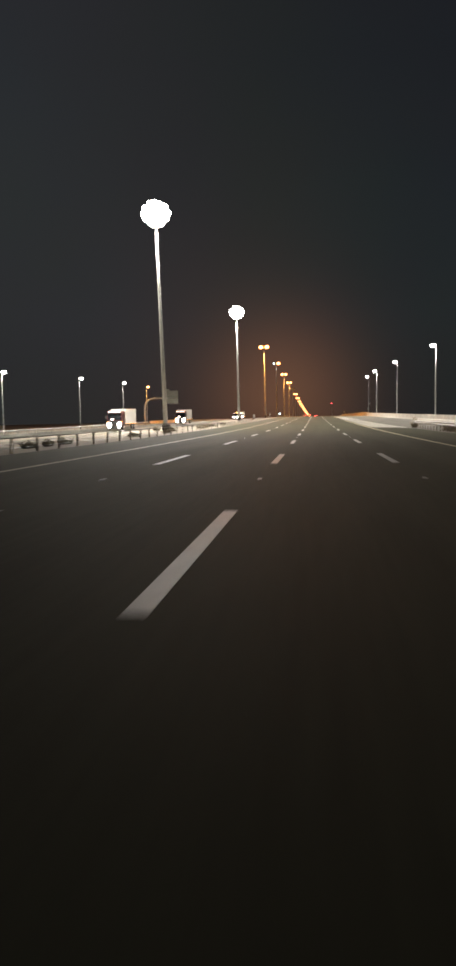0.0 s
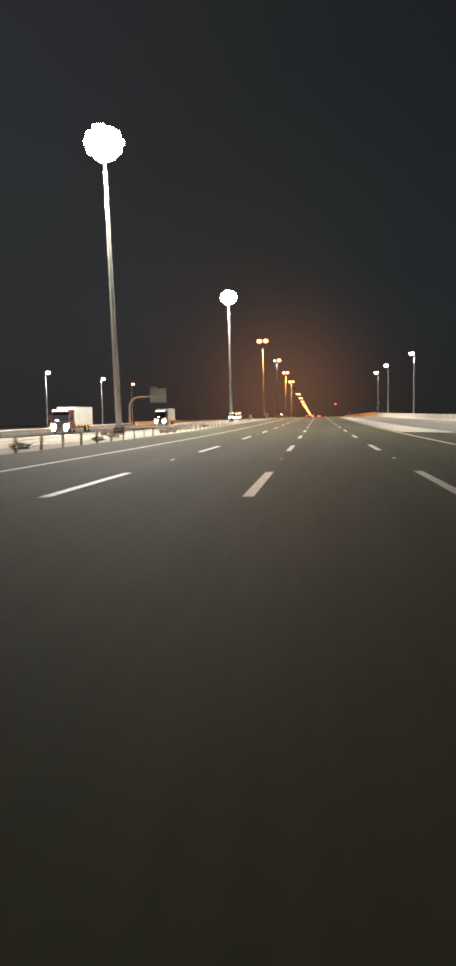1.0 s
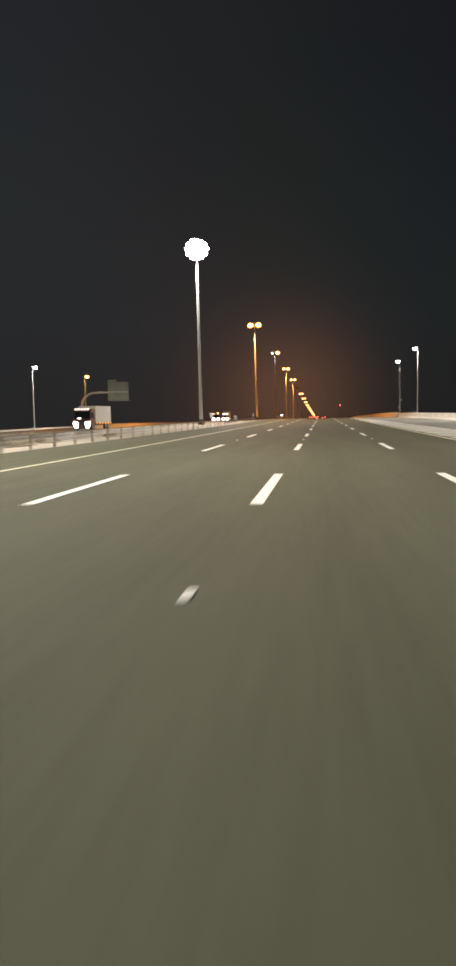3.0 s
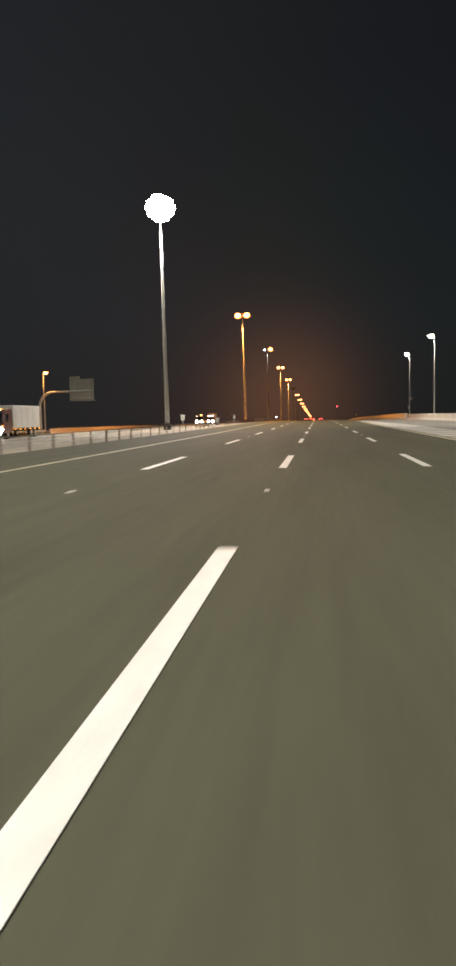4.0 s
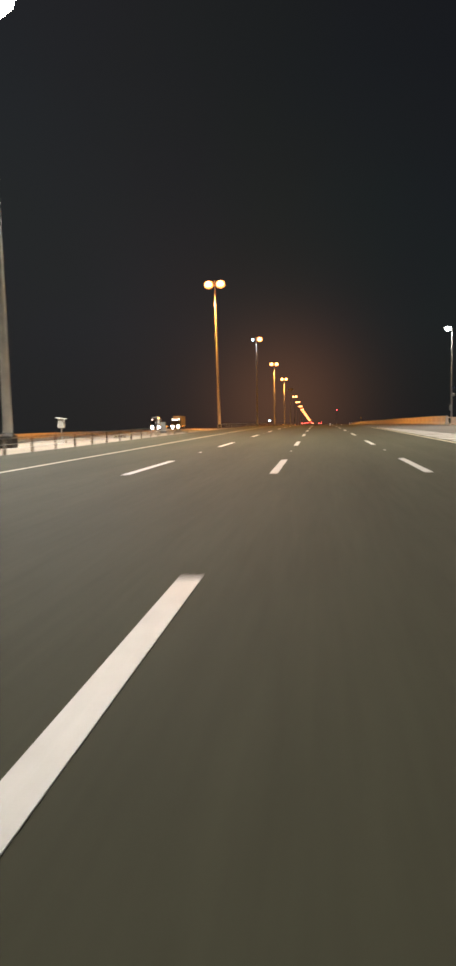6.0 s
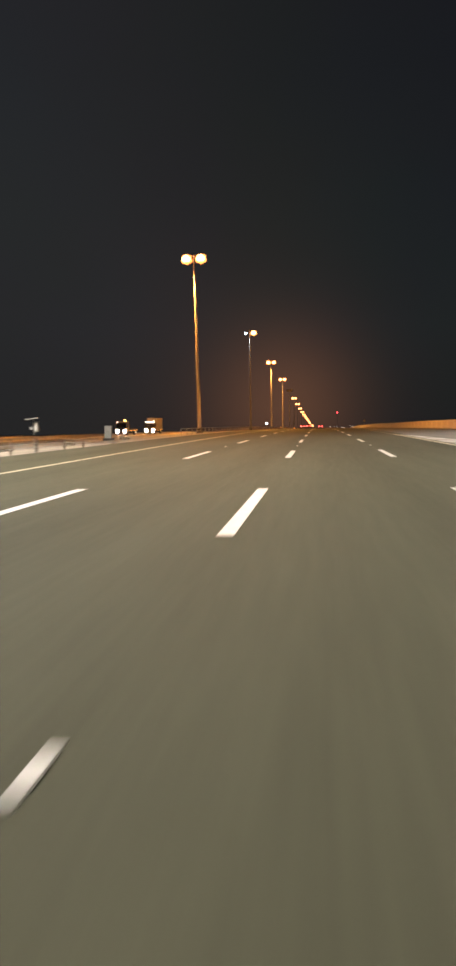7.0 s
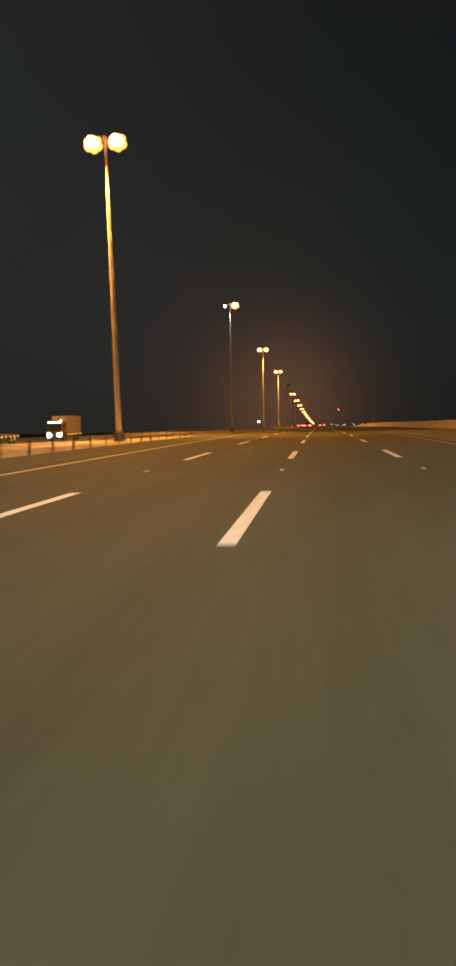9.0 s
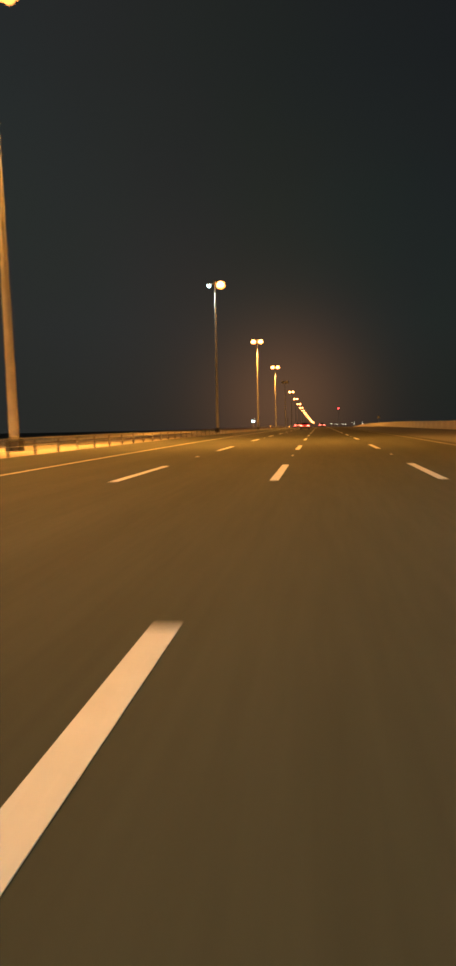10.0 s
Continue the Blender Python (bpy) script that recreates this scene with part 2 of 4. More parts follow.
def sweep(path, radii, seg=10):
    """A round bar along a path."""
    bm = bmesh.new()
    rings = []
    n = len(path)
    for i, (p, r) in enumerate(zip(path, radii)):
        d = (Vector(path[min(i + 1, n - 1)]) - Vector(path[max(i - 1, 0)])).normalized()
        side = d.cross(Vector((0, 1, 0.001))).normalized()
        up = side.cross(d).normalized()
        rings.append([bm.verts.new(Vector(p) + r * (math.cos(2 * math.pi * k / seg) * side + math.sin(2 * math.pi * k / seg) * up)) for k in range(seg)])
    for lo, hi in zip(rings, rings[1:]):
        for k in range(seg):
            fc = bm.faces.new((lo[k], hi[k], hi[(k + 1) % seg], lo[(k + 1) % seg]))
            fc.smooth = True
    bm.faces.new(rings[0])
    bm.faces.new(list(reversed(rings[-1])))
    bmesh.ops.recalc_face_normals(bm, faces=bm.faces)
    return bm


def strip(x0, x1, ys, lift=0.0, land=None):
    """A sheet between two edges (numbers or functions of y) laid on the profile."""
    bm = bmesh.new()
    rows = []
    for y in ys:
        a = x0(y) if callable(x0) else x0
        b = x1(y) if callable(x1) else x1
        rows.append([bm.verts.new((x, y, (land or zland)(x, y) + lift)) for x in (a, a + (b - a) / 3, a + 2 * (b - a) / 3, b)])
    for lo, hi in zip(rows, rows[1:]):
        for k in range(3):
            bm.faces.new((lo[k], lo[k + 1], hi[k + 1], hi[k]))
    return bm


def extrude_along(profile, xline, ys, lift=0.0):
    """A cross section (dx, dz pairs, closed) carried along a line on the land."""
    bm = bmesh.new()
    rings = []
    for y in ys:
        x = xline(y) if callable(xline) else xline
        z = zland(x, y) + lift
        rings.append([bm.verts.new((x + dx, y, z + dz)) for dx, dz in profile])
    n = len(profile)
    for lo, hi in zip(rings, rings[1:]):
        for k in range(n):
            bm.faces.new((lo[k], lo[(k + 1) % n], hi[(k + 1) % n], hi[k]))
    bm.faces.new(rings[0])
    bm.faces.new(list(reversed(rings[-1])))
    bmesh.ops.recalc_face_normals(bm, faces=bm.faces)
    return bm


def side_form(profile, half, bevel=0.05):
    """A body from its side outline (y, z), as wide as twice half, with softened edges."""
    bm = bmesh.new()
    left = [bm.verts.new((-half, y, z)) for y, z in profile]
    right = [bm.verts.new((half, y, z)) for y, z in profile]
    n = len(profile)
    bm.faces.new(left)
    bm.faces.new(list(reversed(right)))
    for k in range(n):
        bm.faces.new((left[k], right[k], right[(k + 1) % n], left[(k + 1) % n]))
    bmesh.ops.recalc_face_normals(bm, faces=bm.faces)
    if bevel:
        bmesh.ops.bevel(bm, geom=list(bm.edges), offset=bevel, segments=2, affect="EDGES", profile=0.6)
    return bm


def lamp_light(name, where, colour, watts, parent, aim=(0, 0, -1), cone=165, size=0.5, blend=0.6):
    d = bpy.data.lights.new(name, "SPOT")
    d.energy, d.color, d.spot_size, d.spot_blend, d.shadow_soft_size = watts, colour, radians(cone), blend, size
    ob = new(name, d)
    ob.matrix_basis = Matrix.Translation(where) @ Vector(aim).to_track_quat("-Z", "Y").to_matrix().to_4x4()
    if parent is not None:
        ob.parent = parent
    return ob


# ---- ground ----
NEAR_Y = list(np.arange(-120.0, 700.0, 4.0))
FAR_Y = list(np.arange(700.0, 1300.0, 25.0)) + [1300, 1400, 1500, 1600, 1700, 1850, 2000, 2200, 2500, 2800, 3200, 3700, 4200, 4800, 5500, 6800]


def build_ground():
    xs = [-4500, -2500, -1200, -600, -300, -180, -120, -95, -80, -70, -62, -58, -50, -40, -32, -28, -25, -23, -21.5, -20, -18.5, -17, -15.5, -14, -13, -12, -6, 0, 8, 16, 24, 28, 34, 45, 70, 120, 200, 300, 600, 1200, 2500, 4500]
    bm = bmesh.new()
    rows = []
    for y in NEAR_Y + FAR_Y:
        row = []
        for x in xs:
            z = zland(x, y)
            if -12.5 < x < parapet_x(y) + 0.2 or far_rail_x(y) + 1.0 < x < -25.5:
                z -= 0.10
            elif -25.5 <= x < -12.5:
                z += 0.10 * noise.noise((x * 0.31, y * 0.17, 3.0)) + 0.05 * noise.noise((x * 0.9, y * 0.6, 9.0))
            elif abs(x) > 64 or x > 26:
                z += 0.5 * noise.noise((x * 0.03, y * 0.02, 5.0)) - 0.25
            row.append(bm.verts.new((x, y, z)))
        rows.append(row)
    for lo, hi in zip(rows, rows[1:]):
        for k in range(len(xs) - 1):
            fc = bm.faces.new((lo[k], lo[k + 1], hi[k + 1], hi[k]))
            fc.smooth = True
    return part("ground", bm, M_SAND)


tagged(build_ground(), "pale desert sand strip and open land beside the motorway", "ground", kind="structure")

def road_edge(y):
    """Right edge of the main carriageway's asphalt: wide before the gore."""
    return float(np.interp(y, (78.0, 100.0), (11.9, 8.3)))


ROAD_Y = list(np.arange(-120.0, 700.0, 4.0)) + list(np.arange(700.0, 1400.0, 20.0))
road = tagged(part("road", strip(-11.8, road_edge, ROAD_Y), M_ASPHALT), "four-lane dark asphalt motorway carriageway with worn wheel tracks", "road", kind="structure")
SLIP_Y = list(np.arange(-60.0, 269.0, 4.0))
slip = tagged(part("slip_road", strip(road_edge, parapet_x, SLIP_Y), M_SLIP), "pale dusty slip road joining the motorway", "road", kind="structure")
shoulder = tagged(part("shoulder", strip(road_edge, parapet_x, list(np.arange(268.0, 1200.0, 8.0))), M_ASPHALT_OLD), "worn asphalt hard shoulder beside a barrier", "road", kind="structure")
opposite = tagged(part("opposite_road", strip(lambda y: far_rail_x(y) + 1.0, -26.0, ROAD_Y, 0.0), M_ASPHALT_OLD), "opposite asphalt carriageway beyond the sandy strip", "road", kind="structure")

# ---- painted lines ----
LINES = (-3.65, 0.0, 3.65)
PHASE, PITCH, DASH = 3.0, 18.0, 6.0


def build_markings():
    bm = box(0, 0, 0, 0.20, DASH, 0.006)
    me = bpy.data.meshes.new("lane_dash")
    bm.to_mesh(me)
    bm.free()
    me.materials.append(M_PAINT)
    sb = box(0, 0, 0.008, 0.085, 0.30, 0.018, 0.005)
    sm = bpy.data.meshes.new("road_stud")
    sb.to_mesh(sm)
    sb.free()
    sm.materials.append(M_STUD)
    for x in LINES:
        for k in range(-2, 36):
            y = PHASE + PITCH * k + DASH / 2
            o = new("lane_dash", me)
            o.matrix_basis = Matrix.Translation((x, y, zroad(y) + 0.004)) @ Matrix.Rotation(tilt(y), 4, "X")
            o.parent = road
            if k < 24 and k % 2 == 0:
                ys = PHASE + PITCH * k + DASH + 6.0
                s = new("road_stud", sm)
                s.matrix_basis = Matrix.Translation((x, ys, zroad(ys) + 0.001))
                s.parent = road
    part("edge_line", strip(-7.50, -7.32, ROAD_Y, 0.006), M_YELLOW_DULL, road, "dusty solid yellow edge line")
    part("edge_line", strip(7.45, 7.63, [y for y in ROAD_Y if y <= 260], 0.006), M_YELLOW, road, "solid yellow edge line")
    part("edge_line", strip(7.45, 7.63, [y for y in ROAD_Y if y >= 260], 0.006), M_WORN, road, "worn faded edge line")
    part("edge_line", strip(-27.6, -27.4, ROAD_Y, 0.006), M_YELLOW, opposite)


def gore_x(y):
    return float(np.interp(y, (40, 84, 120, 200, 232, 258), (12.6, 11.6, 10.9, 10.8, 9.7, 7.8)))


def build_gore():
    part("gore_surface", strip(7.9, gore_x, list(np.arange(90.0, 256.0, 4.0)), 0.004), M_GORE, slip, "pale dusty surface of the painted gore")
    part("edge_line", strip(lambda y: gore_x(y) - 0.1, lambda y: gore_x(y) + 0.1, list(np.arange(86.0, 258.0, 3.0)), 0.006), M_PAINT, slip, "white line round the painted gore")
    for k in range(36):
        y = 90.0 + 5.4 * k
        xa, xb = 7.9, gore_x(y - 2) - 0.25
        if xb - xa < 0.5:
            continue
        bm = bmesh.new()
        drop = (xb - xa) * 1.2
        n = 4
        lo, hi = [], []
        for i in range(n + 1):
            s = i / n
            x, yy = xa + (xb - xa) * s, y - drop * s
            lo.append(bm.verts.new((x, yy, zroad(yy) + 0.008)))
            hi.append(bm.verts.new((x, yy + 1.6, zroad(yy + 1.6) + 0.008)))
        for i in range(n):
            bm.faces.new((lo[i], lo[i + 1], hi[i + 1], hi[i]))
        part("gore_stripe", bm, M_PAINT, slip)


build_markings()
build_gore()


# ---- barriers ----
def build_post_mesh(name, height, w=0.08, d=0.10, mat=M_RUSTY):
    bm = bmesh.new()
    add_box(bm, 0, 0, height / 2 - 0.15, w * 0.25, d, height + 0.3)
    add_box(bm, -w / 2, 0, height / 2 - 0.15, w * 0.12, d, height + 0.3)
    add_box(bm, w / 2, 0, height / 2 - 0.15, w * 0.12, d, height + 0.3)
    me = bpy.data.meshes.new(name)
    bm.to_mesh(me)
    bm.free()
    me.materials.append(mat)
    return me


W_BEAM = ((0.0, 0.0), (0.03, 0.03), (0.075, 0.075), (0.03, 0.12), (0.0, 0.155), (0.03, 0.19), (0.075, 0.235), (0.03, 0.28), (0.0, 0.31), (-0.006, 0.31), (0.022, 0.28), (0.066, 0.235), (0.022, 0.19), (-0.008, 0.155), (0.022, 0.12), (0.066, 0.075), (0.022, 0.03), (-0.006, 0.0))


def rail_stretch(y0, y1):
    ys = [y0]
    while ys[-1] < y1 - 8:
        ys.append(ys[-1] + 6.0)
    return ys + [y1]


def cable_fence(y0, y1, label):
    """Posts with a flat top rail and two steel ropes."""
    x = -12.05
    thing = empty("roadside_fence", pose(0, 0, 0), label, "fence", "fences along the sandy strip")
    post = build_post_mesh("post", 0.68)
    y = y0
    while y <= y1 + 0.01:
        o = new("post", post)
        lean = random.uniform(-2.5, 2.5)
        o.matrix_basis = pose(x, y, zland(x, y), random.uniform(-1.5, 1.5), lean, random.uniform(-6, 6))
        o.parent = thing
        y += 3.12
    ys = rail_stretch(y0 - 0.2, y1 + 0.2)
    part("top_rail", extrude_along(((0.05, 0.655), (0.08, 0.655), (0.085, 0.682), (0.08, 0.71), (0.05, 0.71)), x, ys), M_GALV_DULL, thing, "dull flat steel top rail")
    for h in (0.42, 0.24):
        part("steel_rope", extrude_along(((0.05, h), (0.068, h - 0.012), (0.086, h), (0.068, h + 0.012)), x, ys), M_GALV_DULL, thing)
    return thing


first = cable_fence(2.0, 227.2, "low weathered steel post and rope fence on sand edge")
# the first fence runs down to the ground at its end
for y, h in ((230.5, 0.46), (233.7, 0.30), (239.8, 0.16)):
    stub = new("post", build_post_mesh("post", h))
    stub.matrix_basis = pose(-12.05, y, zland(-12.05, y), 0, random.uniform(-3, 3), random.uniform(-6, 6))
    stub.parent = first
for h in (0.66, 0.42, 0.24):
    part("steel_rope", tube((-11.98, 227.4, zland(-12.05, 227.4) + h), (-11.98, 240.6, zland(-12.05, 240.6) + h * 0.12), 0.012, 0.012, 6), M_GALV_DULL, first)
cable_fence(264.4, 600.0, "low steel post fence lit amber beside the verge")


def beam_guard(name, xline, y0, y1, face, step, height, label, group, mat=M_GALV, post_mat=M_RUSTY):
    """A corrugated beam on posts; face +1 turns the beam to +x."""
    thing = empty(name, pose(0, 0, 0), label, "guard rail", group)
    post = build_post_mesh("post", height - 0.04, mat=post_mat)
    y = y0 + 0.5
    while y < y1:
        x = xline(y) if callable(xline) else xline
        o = new("post", post)
        o.matrix_basis = pose(x, y, zland(x, y), 0, random.uniform(-1.5, 1.5), 0)
        o.parent = thing
        y += step
    prof = [(face * (dx + 0.06), dz + height - 0.31) for dx, dz in W_BEAM]
    part("beam", extrude_along(prof, xline, rail_stretch(y0, y1)), mat, thing, "corrugated galvanised beam")
    return thing


beam_guard("guard_rail", lambda y: far_rail_x(y), 20.0, 273.0, 1, 4.0, 0.95, "pale corrugated guard rail along the opposite carriageway", "guard rails")
nose = beam_guard("guard_rail", lambda y: float(np.interp(y, (30, 84), (11.3, 12.2))), 30.0, 83.0, -1, 2.0, 0.85, "short weathered guard rail ending at the painted gore", "guard rails", mat=M_GALV_DULL)
part("terminal", box(12.05, 83.35, zroad(83.5) + 0.62, 0.14, 0.6, 0.36, 0.05, Matrix.Rotation(radians(-14), 4, "X")), M_GALV_DULL, nose, "turned-down rail end terminal")

JERSEY = ((-0.30, -0.15), (-0.30, 0.10), (-0.16, 0.34), (-0.11, 1.02), (-0.08, 1.05), (0.08, 1.05), (0.11, 1.02), (0.16, 0.34), (0.30, 0.10), (0.30, -0.15))


def block_run(name, xline, y0, y1, length, label, group, scale=1.0):
    """A run of precast blocks, each a piece of its own, with open joints."""
    thing = empty(name, pose(0, 0, 0), label, "barrier", group)
    bm = bmesh.new()
    a = [bm.verts.new((dx * scale, -length / 2 + 0.02, dz * scale)) for dx, dz in JERSEY]
    b = [bm.verts.new((dx * scale, length / 2 - 0.02, dz * scale)) for dx, dz in JERSEY]
    n = len(JERSEY)
    bm.faces.new(a)
    bm.faces.new(list(reversed(b)))
    for k in range(n):
        bm.faces.new((a[k], a[(k + 1) % n], b[(k + 1) % n], b[k]))
    bmesh.ops.recalc_face_normals(bm, faces=bm.faces)
    me = bpy.data.meshes.new("barrier_block")
    bm.to_mesh(me)
    bm.free()
    me.materials.append(M_CONCRETE)
    y = y0 + length / 2
    while y < y1:
        x = xline(y)
        dx = xline(y + 2) - xline(y - 2)
        o = new("barrier_block", me)
        o.matrix_basis = Matrix.Translation((x, y, zland(x, y) + random.uniform(-0.015, 0.015))) @ Matrix.Rotation(-math.atan2(dx, 4.0) + random.uniform(-0.004, 0.004), 4, "Z") @ Matrix.Rotation(tilt(y), 4, "X")
        o.parent = thing
        y += length
    return thing


parapet = block_run("parapet", parapet_x, 20.0, 281.0, 6.0, "grey precast concrete parapet beside the slip road", "concrete barriers")
part("coping_rail", extrude_along(((-0.10, 1.04), (0.10, 1.04), (0.11, 1.10), (0.08, 1.14), (-0.08, 1.14), (-0.11, 1.10)), parapet_x, rail_stretch(20, 281)), M_CONCRETE, parapet, "pale rounded coping")
block_run("concrete_barrier", lambda y: parapet_x(y) + 0.1, 283.0, 900.0, 6.0, "concrete barrier along the hard shoulder in amber light", "concrete barriers", 1.28)
block_run("concrete_barrier", lambda y: far_rail_x(y), 276.0, 900.0, 6.0, "long concrete barrier lit amber beyond the opposite carriageway", "concrete barriers", 1.15)


# ---- high masts ----
HEAD_LIFT = 0.6
# white masts' floodlight tiers, swelled to a glare-sized ball: height, radius, number
GLARE_CROWN = ((28.85, 0.85, 7), (29.45, 1.42, 12), (30.1, 1.66, 14), (30.75, 1.40, 12), (31.3, 0.75, 7))


def build_mast_meshes():
    pole = bmesh.new()
    add_tube(pole, (0, 0, 0.3), (0, 0, 30.6 + HEAD_LIFT), 0.34, 0.13, 16)
    return pole


def high_mast(y, left, right, label, watts=MAST_WATTS, lean=0.0, x=-20.4, tall=1.0):
    """A 30 m mast with two clusters of floodlights; left and right name the lamps."""
    thing = empty("high_mast", pose(x, y, zland(x, y), 0, lean, 0), label, "light mast", "high masts along the sandy strip")
    thing.scale.z = tall
    part("pole", build_mast_meshes(), M_POLE, thing, "tall tapered steel pole")
    base = bmesh.new()
    add_box(base, 0, 0, 0.30, 0.98, 0.98, 1.1, 0.06)
    part("plinth", base, M_PLINTH, thing, "dark squat plinth")
    flange = lathe(((0.46, 0.84), (0.46, 0.91), (0.40, 0.93), (0.37, 1.02), (0.35, 1.05)), 16)
    part("flange", flange, M_PLINTH, thing)
    ring = bmesh.new()
    add_tube(ring, (-1.75, 0, 30.45), (1.75, 0, 30.45), 0.07, 0.07, 8)
    add_tube(ring, (0, -0.6, 30.45), (0, 0.6, 30.45), 0.06, 0.06, 8)
    for sgn in (-1, 1):
        add_tube(ring, (sgn * 1.2, -0.65, 30.45), (sgn * 1.2, 0.65, 30.45), 0.05, 0.05, 8)
        add_tube(ring, (0, 0, 31.0), (sgn * 1.2, 0, 30.5), 0.03, 0.03, 6)
        add_tube(ring, (sgn * 1.25, 0, 29.8), (sgn * 1.25, 0, 30.5), 0.03, 0.03, 6)
    bmesh.ops.translate(ring, vec=(0, 0, HEAD_LIFT), verts=ring.verts)
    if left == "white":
        # added rings carry the extra floodlights of the glare ball
        for hz, r, _ in GLARE_CROWN:
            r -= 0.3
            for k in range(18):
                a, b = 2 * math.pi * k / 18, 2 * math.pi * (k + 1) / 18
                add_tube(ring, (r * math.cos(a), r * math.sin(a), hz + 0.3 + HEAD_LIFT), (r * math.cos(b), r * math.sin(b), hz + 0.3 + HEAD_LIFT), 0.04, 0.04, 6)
    part("head_frame", ring, M_GALV_DULL, thing, "carriage frame at the top")
    part("cap", lathe([(r, h + HEAD_LIFT) for r, h in ((0.20, 30.5), (0.24, 30.7), (0.20, 30.95), (0.05, 31.1))], 12), M_GALV_DULL, thing)
    for sgn, kind in ((-1, left), (1, right)):
        lens = {"white": M_LENS_WHITE, "sodium": M_LENS_SODIUM, "cool": M_LENS_COOL, "off": M_LENS_OFF}[kind]
        tint = {"white": WHITE_LIGHT, "sodium": SODIUM_LIGHT, "cool": COOL_LIGHT, "off": WHITE_LIGHT}[kind]
        if kind == "cool":
            spots = [(0.0, 0.0, 30.1, 0.72, lens)]
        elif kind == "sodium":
            # outer orange domes draw the halo; the three forward ones are the lamps
            spots = [(dx, dy, hz, 0.92, M_HALO_SODIUM) for dx, dy, hz in ((-0.36, 0.12, 30.52), (0.36, 0.05, 30.52), (-0.46, 0.0, 29.95), (0.0, 0.2, 29.80), (0.46, 0.0, 29.95))]
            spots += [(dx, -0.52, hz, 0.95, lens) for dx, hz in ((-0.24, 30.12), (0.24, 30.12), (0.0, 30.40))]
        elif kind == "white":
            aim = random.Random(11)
            # floodlights multiplied into a ball, so the shape holds the lamps' glare
            turns = [(hz + aim.uniform(-0.07, 0.07), r + aim.uniform(-0.09, 0.09), 2 * math.pi * (k + 0.5 + aim.uniform(-0.12, 0.12)) / n) for hz, r, n in GLARE_CROWN for k in range(n)]
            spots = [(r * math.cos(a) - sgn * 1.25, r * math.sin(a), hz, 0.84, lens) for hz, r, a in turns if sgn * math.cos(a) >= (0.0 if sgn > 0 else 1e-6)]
        else:
            spots = [(dx, dy, hz, 1.0, lens) for dx, dy, hz in ((-0.42, 0.1, 30.6), (0.42, -0.1, 30.6), (-0.62, -0.15, 29.9), (0.0, 0.2, 29.75), (0.62, -0.1, 29.9))]
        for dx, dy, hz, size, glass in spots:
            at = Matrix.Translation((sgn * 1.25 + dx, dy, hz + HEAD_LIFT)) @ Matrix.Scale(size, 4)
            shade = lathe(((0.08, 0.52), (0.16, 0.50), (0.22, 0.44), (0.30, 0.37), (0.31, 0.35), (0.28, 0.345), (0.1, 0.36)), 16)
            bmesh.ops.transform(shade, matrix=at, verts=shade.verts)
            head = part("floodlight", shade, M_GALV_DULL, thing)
            # dome larger than a real lens, with the glare built into its size
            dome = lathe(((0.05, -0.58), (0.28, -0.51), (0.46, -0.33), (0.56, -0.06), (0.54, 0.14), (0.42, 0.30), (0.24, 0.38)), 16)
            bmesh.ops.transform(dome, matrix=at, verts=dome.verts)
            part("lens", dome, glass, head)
        if kind != "off" and watts:
            lamp_light("floodlight_beam", (sgn * 1.25, sgn * (1.3 if kind == "sodium" else 0.6), (27.4 if kind == "white" else 28.6) + HEAD_LIFT), tint, watts * (0.06 if kind == "cool" else 0.5), thing, (0, sgn * 0.66, -0.75) if kind == "sodium" else (0, 0, -1), 166, 0.6, 0.6 if kind == "sodium" else 0.45)
    return thing


MASTS = (("white", "white"), ("white", "white"), ("sodium", "sodium"), ("cool", "sodium"), ("sodium", "sodium"), ("sodium", "sodium"), ("off", "off")) + (("sodium", "sodium"),) * 22
MAST_Y = (106.5, 215.6, 323.9, 434.2, 543.0, 653.0)
for i, (a, b) in enumerate(MASTS):
    y = MAST_Y[i] if i < len(MAST_Y) else 653.0 + 109.4 * (i - 5)
    words = {"white": "tall steel high mast with bright white floodlights", "sodium": "tall steel high mast with amber sodium floodlights", "cool": "tall high mast with one bluish and amber floodlights", "off": "tall steel high mast with its floodlights out"}[a]
    high_mast(y, a, b, words, (MAST_WATTS if a == "white" else MAST_WATTS * (0.35 if a == "cool" else 1.75)) if i < 6 else 0, (-1.5, -0.5, -0.95)[i] if i < 3 else 0.0, (-20.2, -20.4, -19.6)[i] if i < 3 else -20.4, 0.974 if i == 2 else 1.0)


